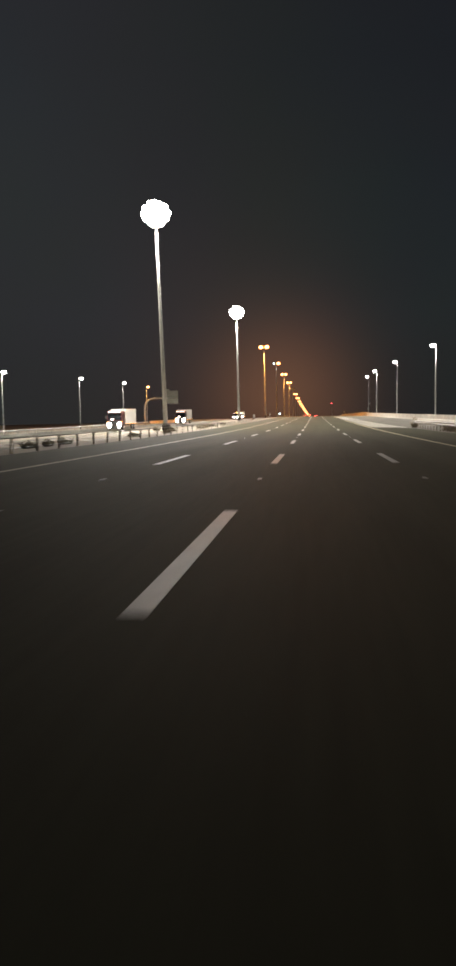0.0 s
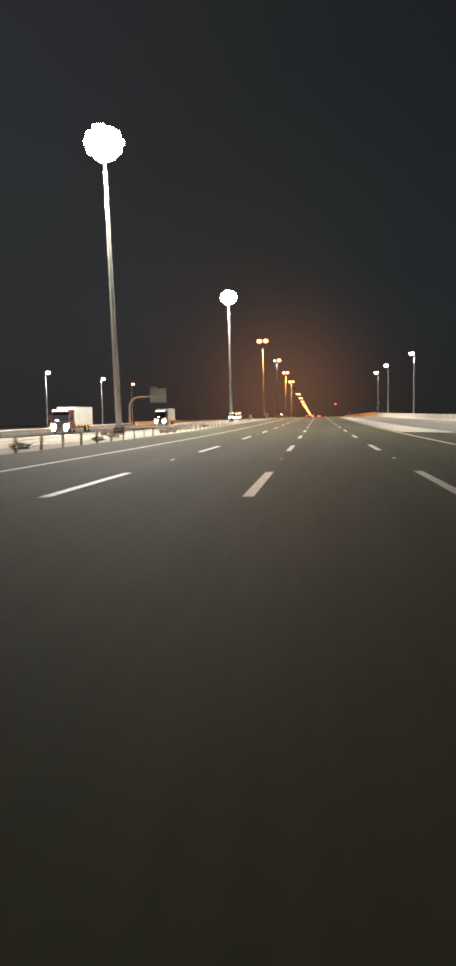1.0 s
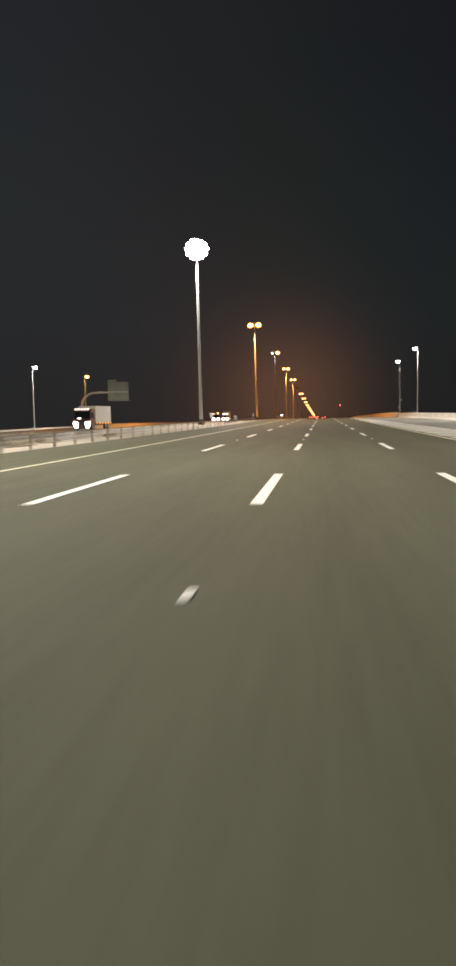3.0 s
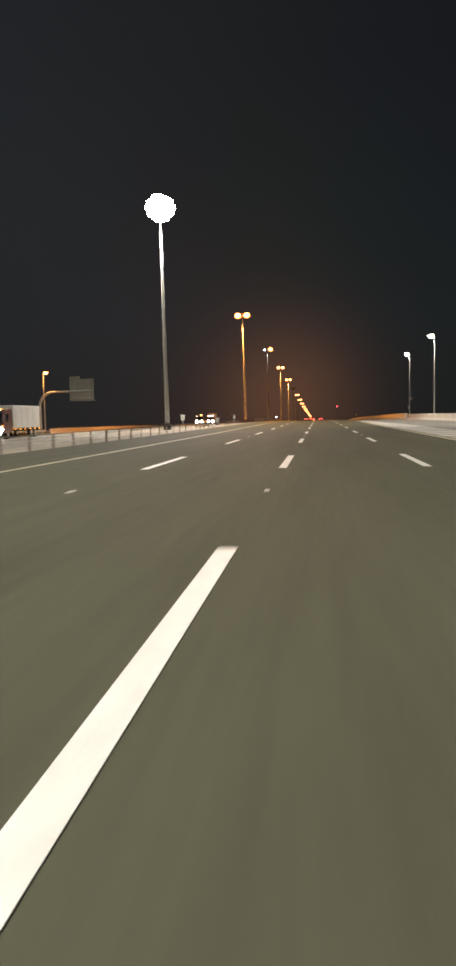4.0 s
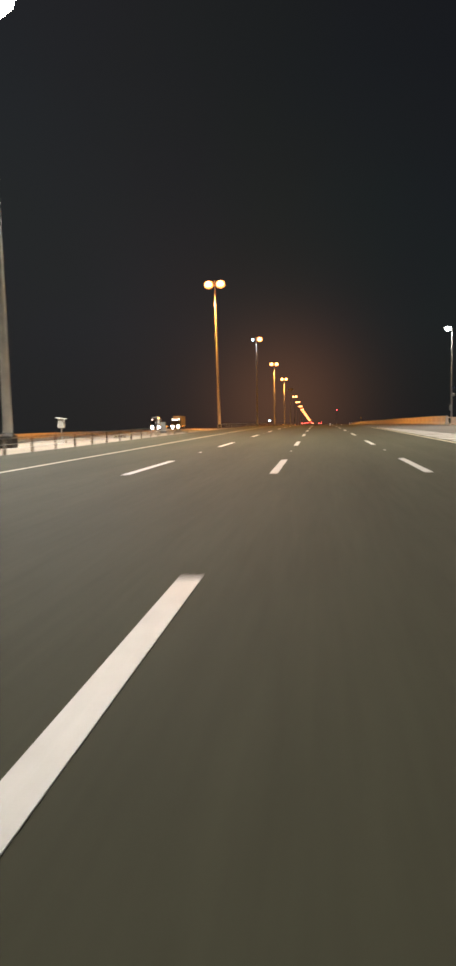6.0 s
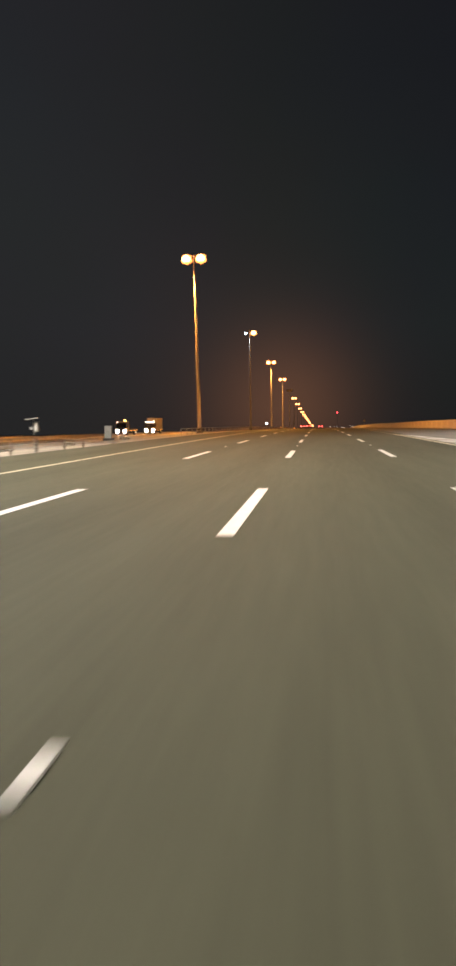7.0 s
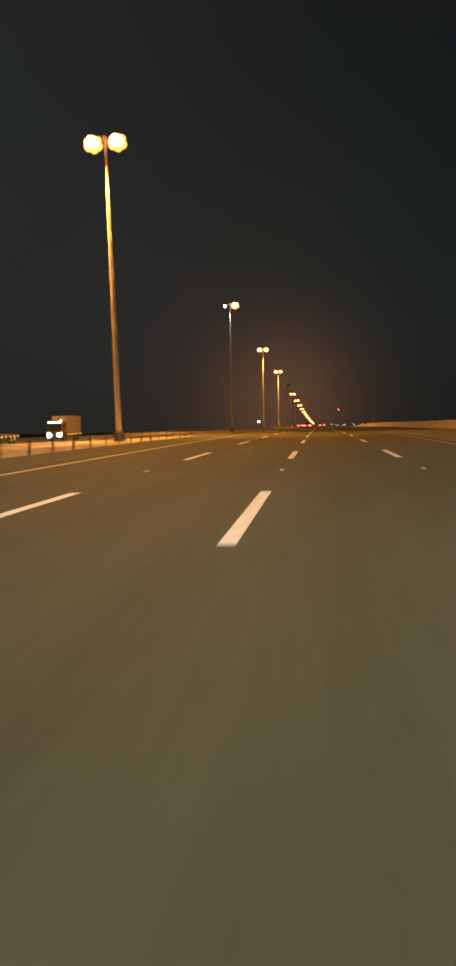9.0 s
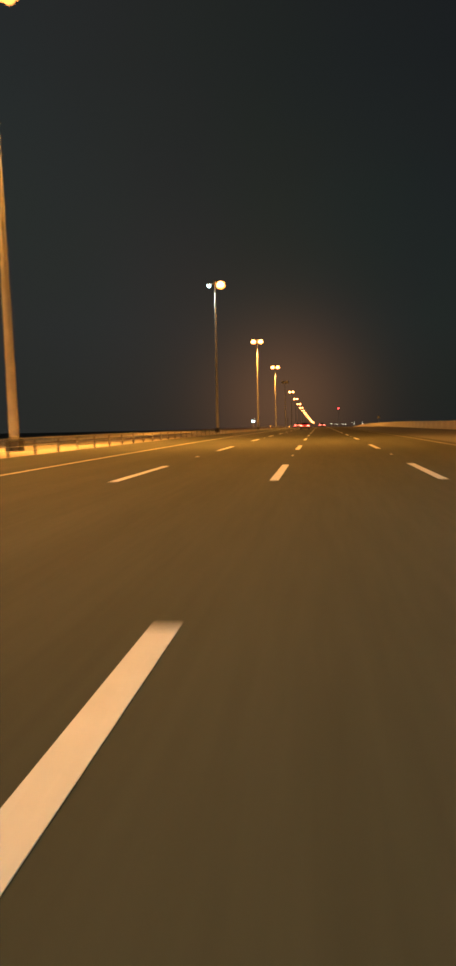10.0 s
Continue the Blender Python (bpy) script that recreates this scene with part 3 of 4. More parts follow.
# ---- roadside lamps ----
def street_lamp(x, y, side, height, kind, label, group, watts=ROADSIDE_WATTS):
    """A pole with a short arm; side +1 sends the arm to +x."""
    z = zland(x, y)
    thing = empty("street_lamp", pose(x, y, z), label, "street lamp", group)
    bm = bmesh.new()
    add_tube(bm, (0, 0, -0.2), (0, 0, 1.3), 0.15, 0.145, 12)
    add_tube(bm, (0, 0, 1.3), (0, 0, height - 0.15), 0.12, 0.065, 12)
    part("pole", bm, M_LAMP_POLE, thing)
    arm = sweep([(0, 0, height - 0.5), (side * 0.06, 0, height - 0.18), (side * 0.16, 0, height - 0.02), (side * 0.35, 0, height + 0.06)], [0.06, 0.055, 0.05, 0.045])
    part("arm", arm, M_LAMP_POLE, thing)
    hd = box(side * 0.54, 0, height + 0.10, 0.78, 0.40, 0.13, 0.05)
    head = part("lamp_head", hd, M_GALV_DULL, thing)
    # deep oversize bowl: the lamp's round glare is built into the lens shape
    lens = lathe(((0.05, -0.46), (0.24, -0.40), (0.38, -0.22), (0.42, -0.02), (0.40, 0.02)), 14)
    bmesh.ops.scale(lens, vec=(1.2, 1.1, 1.15), verts=lens.verts)
    bmesh.ops.translate(lens, vec=(side * 0.60, 0, height + 0.02), verts=lens.verts)
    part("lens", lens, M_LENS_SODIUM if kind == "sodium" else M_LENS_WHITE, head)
    lamp_light("lamp_beam", (side * 0.60, 0, height - 0.52), SODIUM_LIGHT if kind == "sodium" else WHITE_LIGHT, watts, thing, cone=160, size=0.35)
    return thing


for x, y, k in ((-67.4, 160.0, "white"), (-61.9, 198.4, "white"), (-59.9, 237.4, "white"), (-60.6, 275.5, "sodium")):
    street_lamp(x, y, 1, 13.9, k, "slim street lamp glowing amber behind a barrier" if k == "sodium" else "slim white street lamp behind the far guard rail", "lamps along the opposite carriageway")
# first three stand unseen, added down the row to light the near road
for x, y in ((37.2, 12.0), (33.0, 58.0), (28.0, 104.0), (24.6, 150.0), (22.6, 201.0), (20.9, 245.5)):
    street_lamp(x, y, -1, 14.6, "white", "slim steel street lamp lit white behind the parapet", "lamps along the slip road")
last = street_lamp(20.9, 282.0, -1, 14.4, "white", "slim white street lamp carrying camera boxes and panel", "lamps along the slip road", 0.45 * ROADSIDE_WATTS)
part("solar_panel", box(0.35, -0.1, 5.6, 1.0, 0.7, 0.06, 0.01, Matrix.Rotation(radians(12), 4, "X")), M_SOLAR, last, "small tilted solar panel")
part("panel_arm", tube((0, 0, 5.45), (0.35, -0.1, 5.55), 0.03, 0.03, 8), M_GALV_DULL, last)
part("camera_box", box(0.22, -0.16, 4.5, 0.5, 0.34, 0.42, 0.03), M_CABINET, last, "grey instrument box")
part("meter_box", box(-0.16, -0.2, 2.6, 0.36, 0.28, 0.8, 0.03), M_CABINET, last, "pale meter box")


# ---- sign on its curved arm ----
def cantilever_sign():
    x, y = -61.0, 273.6
    z = zland(x, y)
    t = empty("cantilever_sign", pose(x, y, z), "curved steel cantilever holding a road sign seen from behind", "road sign")
    path = [(0, 0, 0.2)]
    for k in range(0, 13):
        a = math.pi / 2 * k / 12
        path.append((3.4 - 3.4 * math.cos(a), 0, 6.0 + 3.4 * math.sin(a)))
    path.append((12.2, 0, 9.55))
    part("curved_arm", sweep(path, [0.34 - 0.010 * i for i in range(len(path))], 14), M_POLE, t, "pale curved tubular arm")
    part("base_plate", box(0, 0, 0.1, 1.1, 1.1, 0.5, 0.05), M_CONCRETE, t)
    px = 9.7
    part("panel", box(px, 0.34, 9.85, 5.5, 0.07, 4.6, 0.02), M_SIGNBACK, t, "plain aluminium sign back")
    part("exit_tab", box(px - 1.55, 0.34, 12.44, 2.3, 0.07, 0.56, 0.02), M_SIGNBACK, t)
    for dz in (-1.85, -0.62, 0.62, 1.85):
        part("stiffener", box(px, 0.26, 9.85 + dz, 5.4, 0.09, 0.10), M_GALV_DULL, t)
    for dx in (-1.6, 1.6):
        part("bracket", box(px + dx, 0.16, 9.85, 0.16, 0.12, 4.4), M_GALV_DULL, t)
    part("catwalk", box(px + 0.15, 0.55, 7.38, 5.8, 0.5, 0.12, 0.02), M_GALV_DULL, t, "narrow lamp tray under the panel")
    return t


cantilever_sign()


# ---- verge furniture ----
def emergency_phone(x, y, label):
    z = zland(x, y)
    t = empty("emergency_phone", pose(x, y, z), label, "emergency phone")
    part("post", tube((0, 0, -0.3), (0, 0, 1.35), 0.06, 0.06, 10), M_GALV_DULL, t)
    part("footing", box(0, 0, 0.0, 0.6, 0.6, 0.3, 0.03), M_CONCRETE, t)
    body = part("housing", box(0, -0.02, 1.58, 0.52, 0.36, 0.72, 0.05), M_WHITEPAINT, t, "white weatherproof housing")
    part("door", box(0, -0.215, 1.58, 0.40, 0.02, 0.56, 0.006), M_CABINET, body)
    part("handle", box(0.14, -0.24, 1.58, 0.03, 0.03, 0.14), M_CHASSIS, body)
    part("roof", box(0, 0, 2.0, 0.80, 0.6, 0.06, 0.015, Matrix.Rotation(radians(8), 4, "Y")), M_WHITEPAINT, t, "thin pale hood")
    return t


emergency_phone(-20.0, 225.6, "white emergency phone on a post in sand")

def solar_marker():
    """A small solar-fed warning unit on the last full fence post."""
    x, y = -12.2, 226.6
    t = empty("solar_warning_unit", pose(x, y, zland(x, y), 0, 0, 6), "small solar-fed warning unit on a post beside the fence", "warning light")
    part("post", tube((0.02, 0.12, -0.3), (0.02, 0.12, 1.52), 0.032, 0.032, 8), M_GALV_DULL, t)
    part("solar_panel", box(-0.06, 0.12, 1.57, 0.60, 0.46, 0.03, 0.006, Matrix.Rotation(radians(-6), 4, "Y")), M_CABINET, t, "thin tilted solar panel")
    body = part("battery_box", box(0.15, 0.10, 1.20, 0.17, 0.20, 0.50, 0.02), M_CABINET, t, "pale battery box")
    part("hatch", box(0.15, -0.006, 1.20, 0.12, 0.012, 0.40, 0.004), M_WHITEPAINT, body)
    lamp = part("lamp_head", box(-0.06, 0.02, 1.12, 0.15, 0.14, 0.17, 0.03), M_DARK, t, "dark lamp housing")
    part("lens", box(-0.06, -0.06, 1.12, 0.11, 0.02, 0.12, 0.01), M_STUD, lamp)
    return t


solar_marker()


def warning_sign():
    x, y = 22.3, 553.0
    z = zland(x, y)
    t = empty("warning_sign", pose(x, y, z), "small pale triangular warning sign on a post", "road sign")
    part("post", tube((0, 0, -0.2), (0, 0, 3.7), 0.05, 0.05, 8), M_GALV_DULL, t)
    bm = bmesh.new()
    for d in (-0.02, 0.02):
        bm.faces.new([bm.verts.new((0.75 * math.sin(a), -0.08 + d, 3.3 + 0.75 * math.cos(a))) for a in (0, 2 * math.pi / 3, 4 * math.pi / 3)])
    bmesh.ops.bridge_loops(bm, edges=list(bm.edges))
    bmesh.ops.recalc_face_normals(bm, faces=bm.faces)
    part("plate", bm, M_SIGNBACK, t, "triangular sign plate")


warning_sign()


def cabinet_unit():
    x, y = -20.2, 267.8
    z = zland(x, y)
    t = empty("utility_cabinet", pose(x, y, z, 0, 0, 4), "grey metal utility cabinet on a dark plinth", "utility cabinet")
    part("plinth", box(0, 0, 0.05, 1.05, 0.8, 0.36, 0.04), M_PLINTH, t)
    body = part("body", box(0, 0, 0.83, 0.70, 0.5, 1.22, 0.02), M_CABINET, t)
    for sx in (-0.17, 0.17):
        d = part("door", box(sx, -0.258, 0.83, 0.32, 0.02, 1.12, 0.005), M_CABINET, body)
        part("handle", box(sx * 0.3, -0.28, 0.85, 0.025, 0.03, 0.16), M_CHASSIS, d)
    part("roof", box(0, 0, 1.46, 0.78, 0.58, 0.05, 0.012), M_CABINET, t)
    return t


cabinet_unit()


def dark_marker_post():
    x, y = -12.7, 610.0
    t = empty("marker_post", pose(x, y, zland(x, y)), "thin dark marker post beside the far verge", "marker post")
    part("post", tube((0, 0, -0.3), (0, 0, 4.7), 0.09, 0.08, 8), M_CHASSIS, t)
    part("plate", box(0, -0.11, 3.6, 0.34, 0.03, 2.0, 0.01), M_CHASSIS, t, "narrow dark plate seen from behind")


dark_marker_post()


def delineator(x, y):
    t = empty("delineator_post", pose(x, y, zland(x, y)), "short post with an amber reflector with its own glow on sand", "delineator", "delineators on the far verge")
    part("post", box(0, 0, 0.45, 0.14, 0.06, 1.3, 0.02), M_WHITEPAINT, t)
    # returned headlight is put in as emission; the reflector is no lamp
    part("reflector", box(0, -0.04, 0.98, 0.26, 0.03, 0.36, 0.01), M_MARKER, t, "amber reflector with its own glow")


for x, y in ((-17.2, 560.0), (-13.2, 640.0)):
    delineator(x, y)


def pole_light():
    x, y = -25.2, 578.0
    z = zland(x, y)
    h = -0.2 - z
    t = empty("work_light", pose(x, y, z), "small bluish floodlight on a thin pole in sand", "floodlight")
    part("pole", tube((0, 0, -0.2), (0, 0, h), 0.07, 0.05, 8), M_POLE, t)
    head = part("housing", box(0, 0, h + 0.05, 0.9, 0.3, 0.7, 0.05), M_GALV_DULL, t)
    part("lens", box(0, -0.17, h + 0.05, 0.86, 0.06, 0.66, 0.02), M_LENS_COOL, head)


pole_light()


def shrub(x, y, w, d, h, seed):
    """A low dry bush: many thin twigs with small leaves."""
    rnd = random.Random(seed)
    z = zland(x, y) + 0.02
    t = empty("desert_shrub", pose(x, y, z, 0, 0, rnd.uniform(0, 360)), "low dry dusty shrub growing in pale sand", "shrub", "shrubs in the sandy strip")
    tw = bmesh.new()
    lf = bmesh.new()
    for _ in range(46):
        a, r = rnd.uniform(0, 2 * math.pi), math.sqrt(rnd.random())
        tip = Vector((math.cos(a) * r * w, math.sin(a) * r * d, h * (0.25 + 0.85 * rnd.random()) * (1.15 - 0.6 * r * r)))
        root = Vector((tip.x * 0.25, tip.y * 0.25, -0.08))
        add_tube(tw, root, tip, 0.016, 0.006, 4, False)
        for _ in range(15):
            p = root.lerp(tip, rnd.uniform(0.15, 1.05)) + Vector((rnd.gauss(0, 0.08), rnd.gauss(0, 0.08), rnd.gauss(0, 0.05)))
            s = rnd.uniform(0.04, 0.10)
            u = Vector((rnd.gauss(0, 1), rnd.gauss(0, 1), rnd.gauss(0, 1))).normalized()
            v = u.cross(Vector((rnd.gauss(0, 1), rnd.gauss(0, 1), rnd.gauss(0, 1)))).normalized()
            lf.faces.new([lf.verts.new(p + s * q) for q in (u, 0.5 * v, -u, -0.5 * v)])
    part("twigs", tw, M_SHRUB, t)
    part("foliage", lf, M_SHRUB, t)
    return t


SHRUBS = ((-16.1, 42.4, 0.9, 0.6, 0.5), (-16.0, 45.6, 0.7, 0.5, 0.42), (-15.7, 48.0, 0.9, 0.7, 0.5), (-15.4, 67.0, 1.0, 0.7, 0.45), (-15.4, 82.0, 0.7, 0.5, 0.35), (-16.3, 90.0, 1.6, 0.9, 0.55), (-15.0, 105.2, 1.1, 0.7, 0.55), (-14.7, 108.0, 1.3, 0.8, 0.5), (-15.0, 113.0, 1.4, 0.9, 0.5), (-16.1, 122.0, 1.6, 0.9, 0.5), (-17.5, 131.0, 1.5, 0.9, 0.4), (-21.2, 104.6, 1.0, 0.8, 0.9), (-16.2, 142.0, 0.8, 0.6, 0.3), (-18.0, 236.5, 0.9, 0.5, 0.25), (-15.0, 240.0, 0.6, 0.4, 0.2), (-17.0, 262.0, 0.8, 0.5, 0.25), (12.9, 62.0, 1.0, 1.2, 0.7), (13.1, 68.0, 0.8, 1.1, 0.6), (12.8, 56.0, 0.9, 1.3, 0.75), (12.3, 84.6, 0.55, 0.6, 1.15), (-14.9, 560.0, 1.9, 1.2, 1.1), (-16.4, 566.0, 1.3, 1.0, 0.8))
for i, (x, y, w, d, h) in enumerate(SHRUBS):
    shrub(x, y, 0.72 * w, 0.72 * d, 0.85 * h, 40 + i)


# ---- vehicles ----
def wheel(x, y, r, w, parent):
    tyre = lathe(((r * 0.55, -w / 2), (r * 0.92, -w / 2), (r, -w * 0.36), (r, w * 0.36), (r * 0.92, w / 2), (r * 0.55, w / 2)), 18)
    bmesh.ops.transform(tyre, matrix=Matrix.Translation((x, y, r)) @ Matrix.Rotation(radians(90), 4, "Y"), verts=tyre.verts)
    o = part("wheel", tyre, M_DARK, parent)
    rim = lathe(((r * 0.2, -w * 0.53), (r * 0.56, -w * 0.50), (r * 0.56, w * 0.50), (r * 0.2, w * 0.53)), 12)
    bmesh.ops.transform(rim, matrix=Matrix.Translation((x, y, r)) @ Matrix.Rotation(radians(90), 4, "Y"), verts=rim.verts)
    part("rim", rim, M_SILVER, o)


def truck(x, y, cab_mat, load, length, label, roof="lamps", top=3.4, cargo=M_WHITEPAINT, size=1.0):
    """A truck with its nose towards -y."""
    z = zland(x, y) + 0.01
    t = empty("truck", pose(x, y, z), label, "truck", "trucks on the opposite carriageway")
    t.scale = (size, size, size)
    cab = part("cab", side_form([(0.0, 0.55), (-0.06, 1.2), (0.05, 1.55), (0.32, 2.75), (0.55, 3.0), (2.2, 3.05), (2.25, 0.62)], 1.22, 0.07), cab_mat, t)
    part("windscreen", side_form([(0.02, 1.62), (0.29, 2.66), (0.33, 2.66), (0.06, 1.62)], 1.08, 0.0), M_GLASS, cab)
    for s in (-1, 1):
        part("side_window", box(s * 1.225, 0.95, 2.1, 0.02, 0.95, 0.8, 0.008), M_GLASS, cab)
        part("mirror", box(s * 1.42, 0.12, 2.1, 0.16, 0.14, 0.6, 0.03), M_DARK, cab)
        # lens larger than a real headlight, to take in its glare
        lens = bmesh.new()
        bmesh.ops.create_uvsphere(lens, u_segments=16, v_segments=10, radius=1.0, matrix=Matrix.Translation((s * 0.84, -0.10, 0.95)) @ Matrix.Diagonal((0.33, 0.10, 0.27, 1)))
        part("headlight", lens, M_HEADLIGHT, cab, "bright white headlight")
        part("headlight_surround", box(s * 0.84, -0.04, 0.95, 0.74, 0.10, 0.60, 0.04), M_DARK, cab)
        # added glowing bar under each headlight, filling out its glare
        part("headlight_glare", box(s * 0.80, -0.13, 0.52, 0.40, 0.10, 0.18, 0.04), M_HEADLIGHT, cab)
        part("corner_lamp", box(s * 1.16, -0.02, 1.30, 0.12, 0.10, 0.16, 0.02), M_MARKER, cab, "amber corner lamp")
        if roof == "lamps":
            part("roof_marker", box(s * 0.85, 0.42, 3.02, 0.20, 0.10, 0.09, 0.02), M_MARKER, cab, "amber roof marker lamp")
    if roof == "beacon":
        bowl = lathe(((0.02, 0.34), (0.16, 0.31), (0.22, 0.22), (0.22, 0.04), (0.24, 0.0)), 14)
        bmesh.ops.translate(bowl, vec=(0.74, 0.55, 3.02), verts=bowl.verts)
        part("roof_beacon", bowl, M_BEACON, cab, "amber roof beacon")
        part("spot_lamp", box(-0.84, 0.20, 2.84, 0.24, 0.12, 0.16, 0.04), M_VISOR_ROSE, cab, "small white spot lamp")
    elif roof == "strip":
        part("visor_strip", box(0.0, 0.16, 2.90, 2.05, 0.12, 0.18, 0.03), M_VISOR, cab, "lit white strip over the windscreen")
        part("spot_lamp", box(0.98, 0.36, 3.16, 0.18, 0.12, 0.18, 0.04), M_VISOR, cab, "small white roof lamp")
    else:
        part("sun_visor", side_form([(0.12, 2.60), (0.02, 2.84), (0.08, 2.88), (0.34, 2.80)], 1.12, 0.01), M_DARK, cab)
        for k in range(5):
            part("visor_lamp", box(-0.84 + 0.42 * k, 0.02, 2.93, 0.20, 0.10, 0.13, 0.03), M_VISOR_ROSE, cab, "small rosy lamp on the sun visor")
        part("dash_lamp", box(-0.35, -0.02, 1.72, 0.42, 0.06, 0.12, 0.02), M_VISOR_ROSE, cab, "lit panel behind the windscreen's foot")
    part("wiper_panel", box(0, -0.03, 1.47, 2.1, 0.06, 0.10, 0.02), M_DARK, cab)
    part("grille", box(0, -0.07, 1.15, 1.3, 0.06, 0.5, 0.02), M_DARK, cab)
    part("bumper", box(0, -0.04, 0.5, 2.4, 0.22, 0.42, 0.05), M_CHASSIS, t)
    part("chassis", box(0, length / 2 + 0.8, 0.82, 0.9, length, 0.26, 0.02), M_CHASSIS, t)
    if load == "box":
        body = part("cargo_box", box(0, 2.5 + (length - 2.5) / 2, (1.05 + top) / 2, 2.45, length - 2.5, top - 1.05, 0.04), cargo, t, "plain cargo box")
        for k in range(int((length - 2.5) / 1.6)):
            for s in (-1, 1):
                part("side_rib", box(s * 1.235, 3.2 + 1.6 * k, (1.05 + top) / 2, 0.02, 0.05, top - 1.15), cargo, body)
        part("front_bulkhead", box(0, 2.47, (1.05 + top) / 2, 2.3, 0.05, top - 1.3, 0.01), cargo, body)
    else:
        part("flat_bed", box(0, 2.6 + (length - 2.6) / 2, 1.12, 2.45, length - 2.6, 0.26, 0.03), M_CHASSIS, t, "low flat bed")
        part("headboard", box(0, 2.7, 1.75, 2.4, 0.1, 1.1, 0.02), M_CHASSIS, t)
    for k in range(max(4, int(length / 1.5))):
        for s in (-1, 1):
            yy = 2.9 + k * (length - 3.2) / max(3, int(length / 1.5) - 1)
            part("side_marker", box(s * 1.25, yy, 0.95, 0.06, 0.16, 0.10, 0.01), M_MARKER, t)
    for yy in (1.1, length - 1.4, length - 2.6):
        for s in (-1, 1):
            wheel(s * 1.05, yy, 0.5, 0.30, t)
    for s in (-1, 1):
        d = bpy.data.lights.new("headlight_beam", "SPOT")
        d.energy, d.color, d.spot_size, d.spot_blend, d.shadow_soft_size = 900.0, (1, 0.95, 0.9), radians(70), 0.5, 0.12
        o = new("headlight_beam", d)
        o.matrix_basis = Matrix.Translation((s * 0.86, -0.22, 0.92)) @ Vector((0, -1, -0.10)).to_track_quat("-Z", "Y").to_matrix().to_4x4()
        o.parent = t
    return t


truck(-31.2, 119.0, M_MAROON, "box", 10.0, "maroon-cabbed white box truck with headlights on")
truck(-31.5, 182.0, M_MAROON, "box", 10.0, "dark red box truck with a white cargo body")
truck(-32.0, 317.5, M_BLUEPAINT, "flat", 10.0, "flatbed truck with an amber beacon and side markers", "beacon", size=0.78)
truck(-31.8, 338.5, M_BLUEPAINT, "box", 9.5, "tall dull box truck with a lit visor strip", "strip", 3.9, M_CARGO_DULL, 0.8)


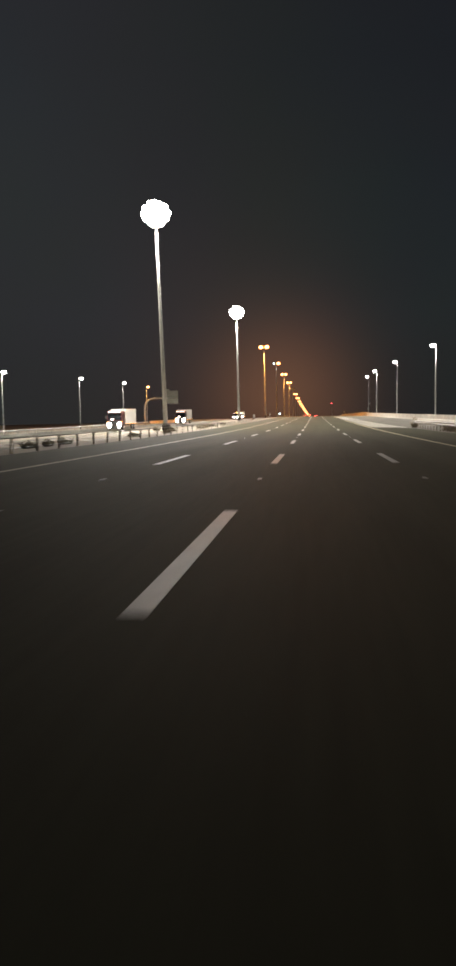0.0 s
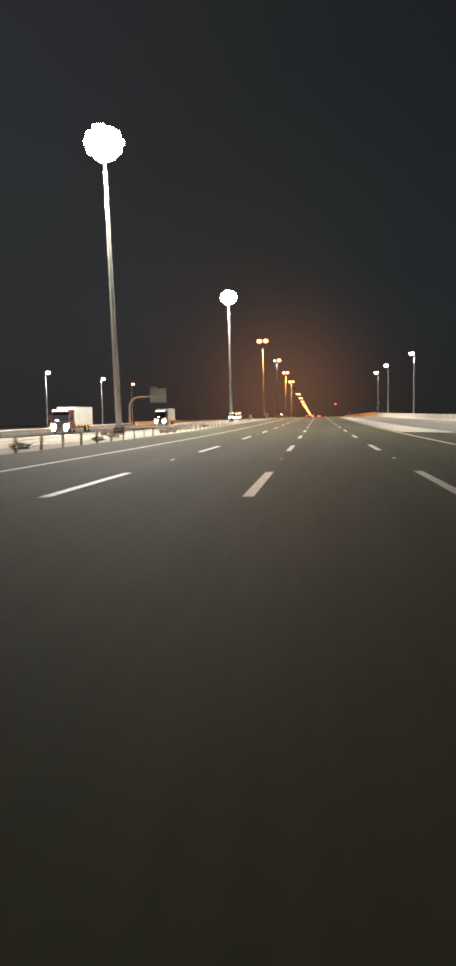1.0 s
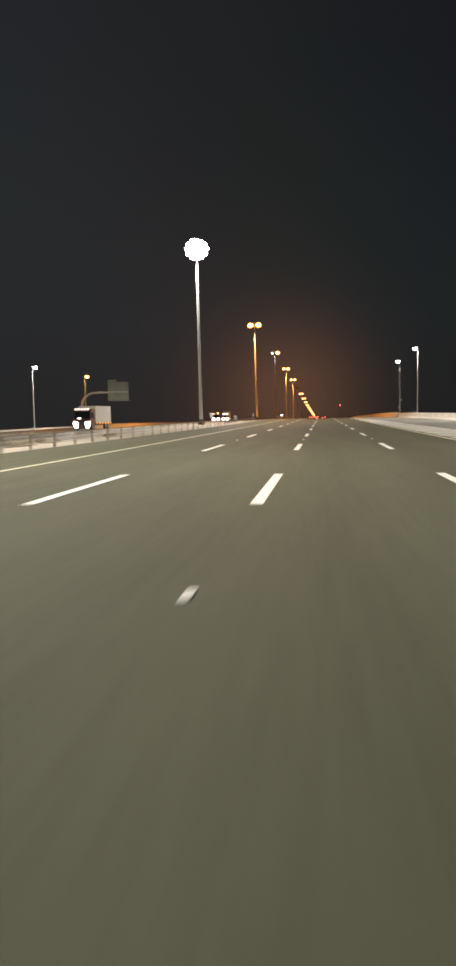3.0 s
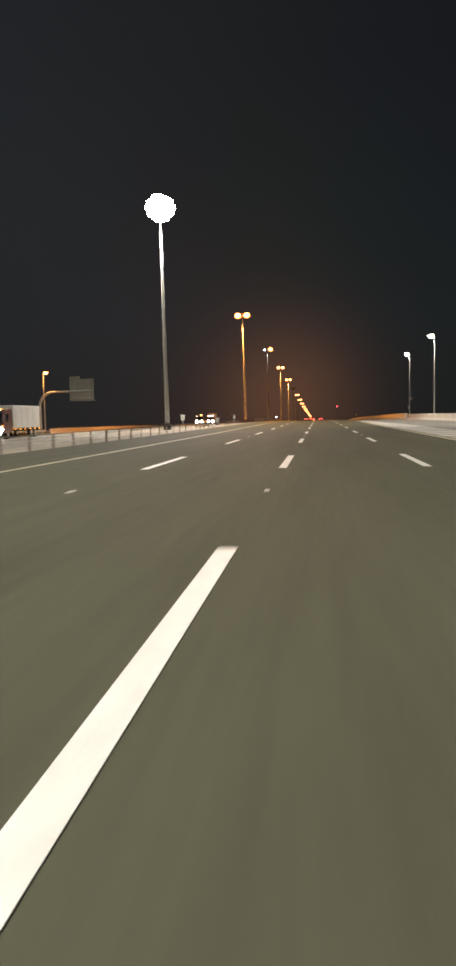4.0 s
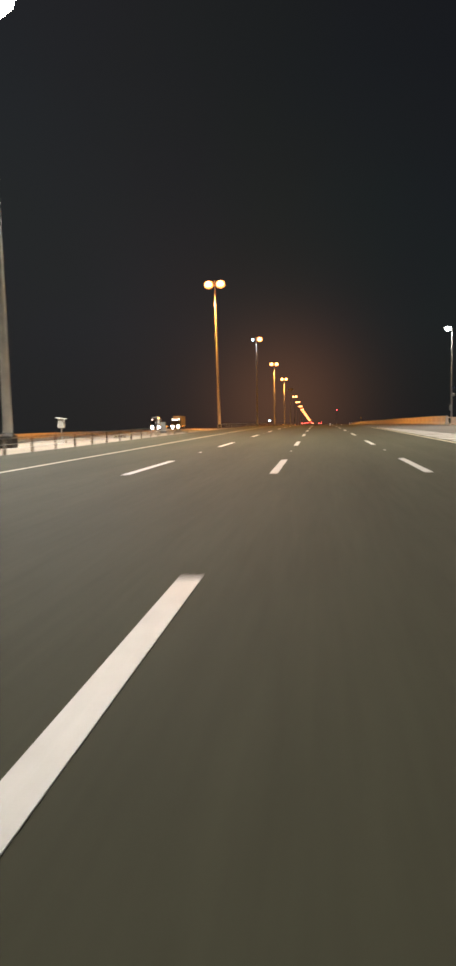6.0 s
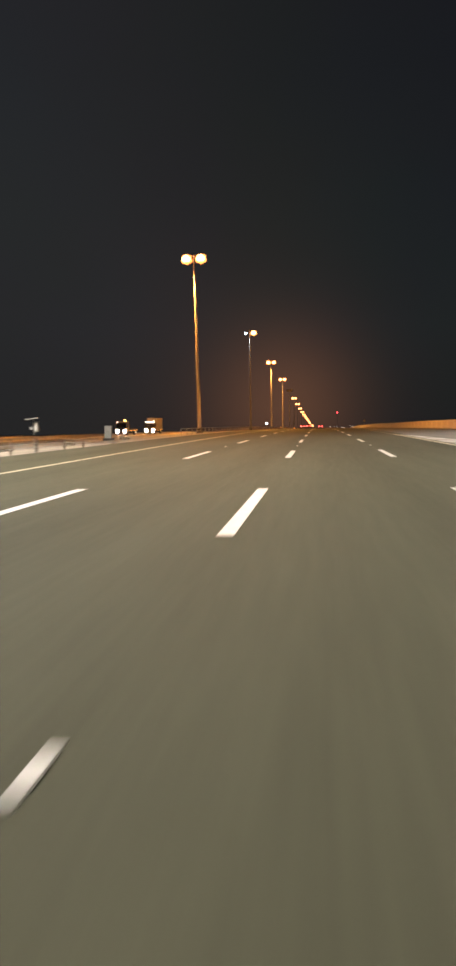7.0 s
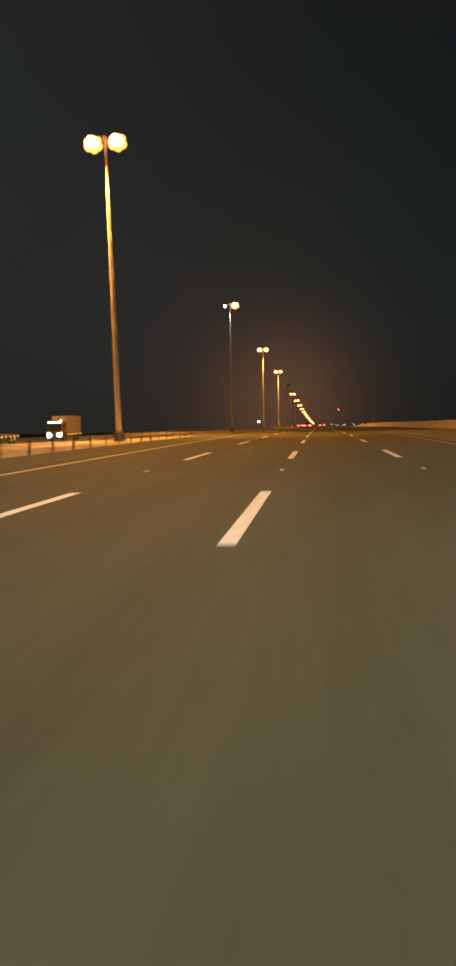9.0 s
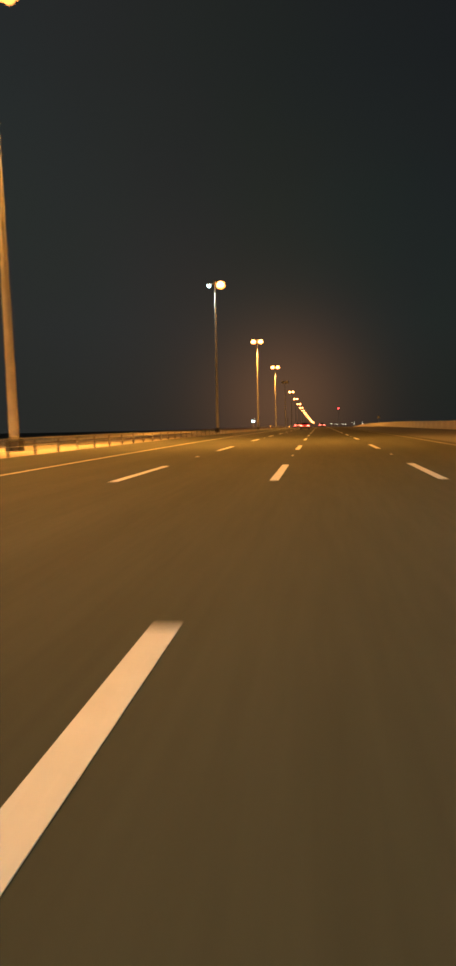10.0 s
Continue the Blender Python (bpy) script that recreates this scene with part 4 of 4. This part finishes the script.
def car(x, y, paint, label):
    """A saloon car seen from behind, nose towards +y."""
    z = zroad(y) + 0.01
    t = empty("car", pose(x, y, z), label, "car", "cars on the carriageway")
    body = part("body", side_form([(-2.25, 0.32), (-2.30, 0.62), (-2.22, 0.95), (-1.7, 1.02), (0.9, 0.98), (2.1, 0.80), (2.3, 0.55), (2.25, 0.30)], 0.90, 0.08), paint, t)
    part("cabin", side_form([(-1.75, 0.98), (-1.05, 1.40), (0.1, 1.44), (1.05, 0.95)], 0.74, 0.06), paint, t)
    part("rear_window", side_form([(-1.72, 1.03), (-1.12, 1.37), (-1.16, 1.39), (-1.76, 1.05)], 0.64, 0.0), M_GLASS, t)
    part("windscreen", side_form([(0.20, 1.41), (1.0, 0.99), (1.04, 1.01), (0.24, 1.43)], 0.64, 0.0), M_GLASS, t)
    for s in (-1, 1):
        part("side_window", box(s * 0.742, -0.35, 1.19, 0.02, 1.5, 0.30, 0.008), M_GLASS, t)
        part("tail_light", box(s * 0.66, -2.29, 0.80, 0.42, 0.08, 0.18, 0.03), M_TAIL, body, "glowing red tail light")
        part("mirror", box(s * 0.98, 0.75, 1.0, 0.18, 0.10, 0.14, 0.03), paint, body)
        for yy in (-1.4, 1.4):
            wheel(s * 0.80, yy, 0.33, 0.22, t)
    part("high_stop_light", box(0, -1.66, 1.06, 0.5, 0.05, 0.05, 0.01), M_TAIL, body)
    part("bumper", box(0, -2.30, 0.45, 1.7, 0.12, 0.26, 0.04), M_CHASSIS, body)
    part("plate", box(0, -2.37, 0.58, 0.5, 0.02, 0.12), M_WHITEPAINT, body)
    return t


car(-1.8, 425.0, M_REDPAINT, "red saloon car with glowing tail lights ahead")
car(-5.4, 505.0, M_SILVER, "silver saloon car with red tail lights far ahead")
car(1.9, 520.0, M_BLUEPAINT, "dark saloon car with red tail lights far ahead")


# ---- distance ----
def beacon_tower():
    x, y, h = 52.0, 2300.0, 60.0
    z = zland(x, y)
    t = empty("beacon_tower", pose(x, y, z), "thin far lattice tower with a red beacon", "tower")
    bm = bmesh.new()
    for sx, sy in ((-1, -1), (1, -1), (1, 1), (-1, 1)):
        add_tube(bm, (sx * 2, sy * 2, 0), (sx * 0.3, sy * 0.3, h), 0.10, 0.06, 6)
    for k in range(10):
        q, q2 = k / 10, (k + 1) / 10
        a, b = 2 - 1.7 * q, 2 - 1.7 * q2
        for s in (-1, 1):
            add_tube(bm, (s * a, -a, h * q), (-s * b, -b, h * q2), 0.05, 0.05, 4)
            add_tube(bm, (s * a, a, h * q), (-s * b, b, h * q2), 0.05, 0.05, 4)
    part("lattice", bm, M_GALV_DULL, t)
    part("beacon", lathe(((0.6, h), (1.3, h + 0.6), (1.3, h + 1.6), (0.5, h + 2.2)), 12), M_REDLAMP, t, "red aviation beacon")


beacon_tower()


def distant_lamp(x, y, h, size):
    z = zland(x, y)
    t = empty("distant_lamp", pose(x, y, z), "tiny far street lamp glowing on the horizon", "street lamp", "lamps on the horizon")
    part("pole", tube((0, 0, 0), (0, 0, h), 0.2, 0.12, 6), M_POLE, t)
    part("lens", lathe(((0.2 * size, h), (size, h + 0.4 * size), (size, h + size), (0.2 * size, h + 1.4 * size)), 10), M_FARLIGHT, t)


rnd = random.Random(5)
for k in range(14):
    distant_lamp(38.0 + 9.5 * k + rnd.uniform(-4, 4), 2600.0 + rnd.uniform(-150, 150), 22.5 + rnd.uniform(-2, 2), rnd.choice((0.7, 0.8, 1.2)))
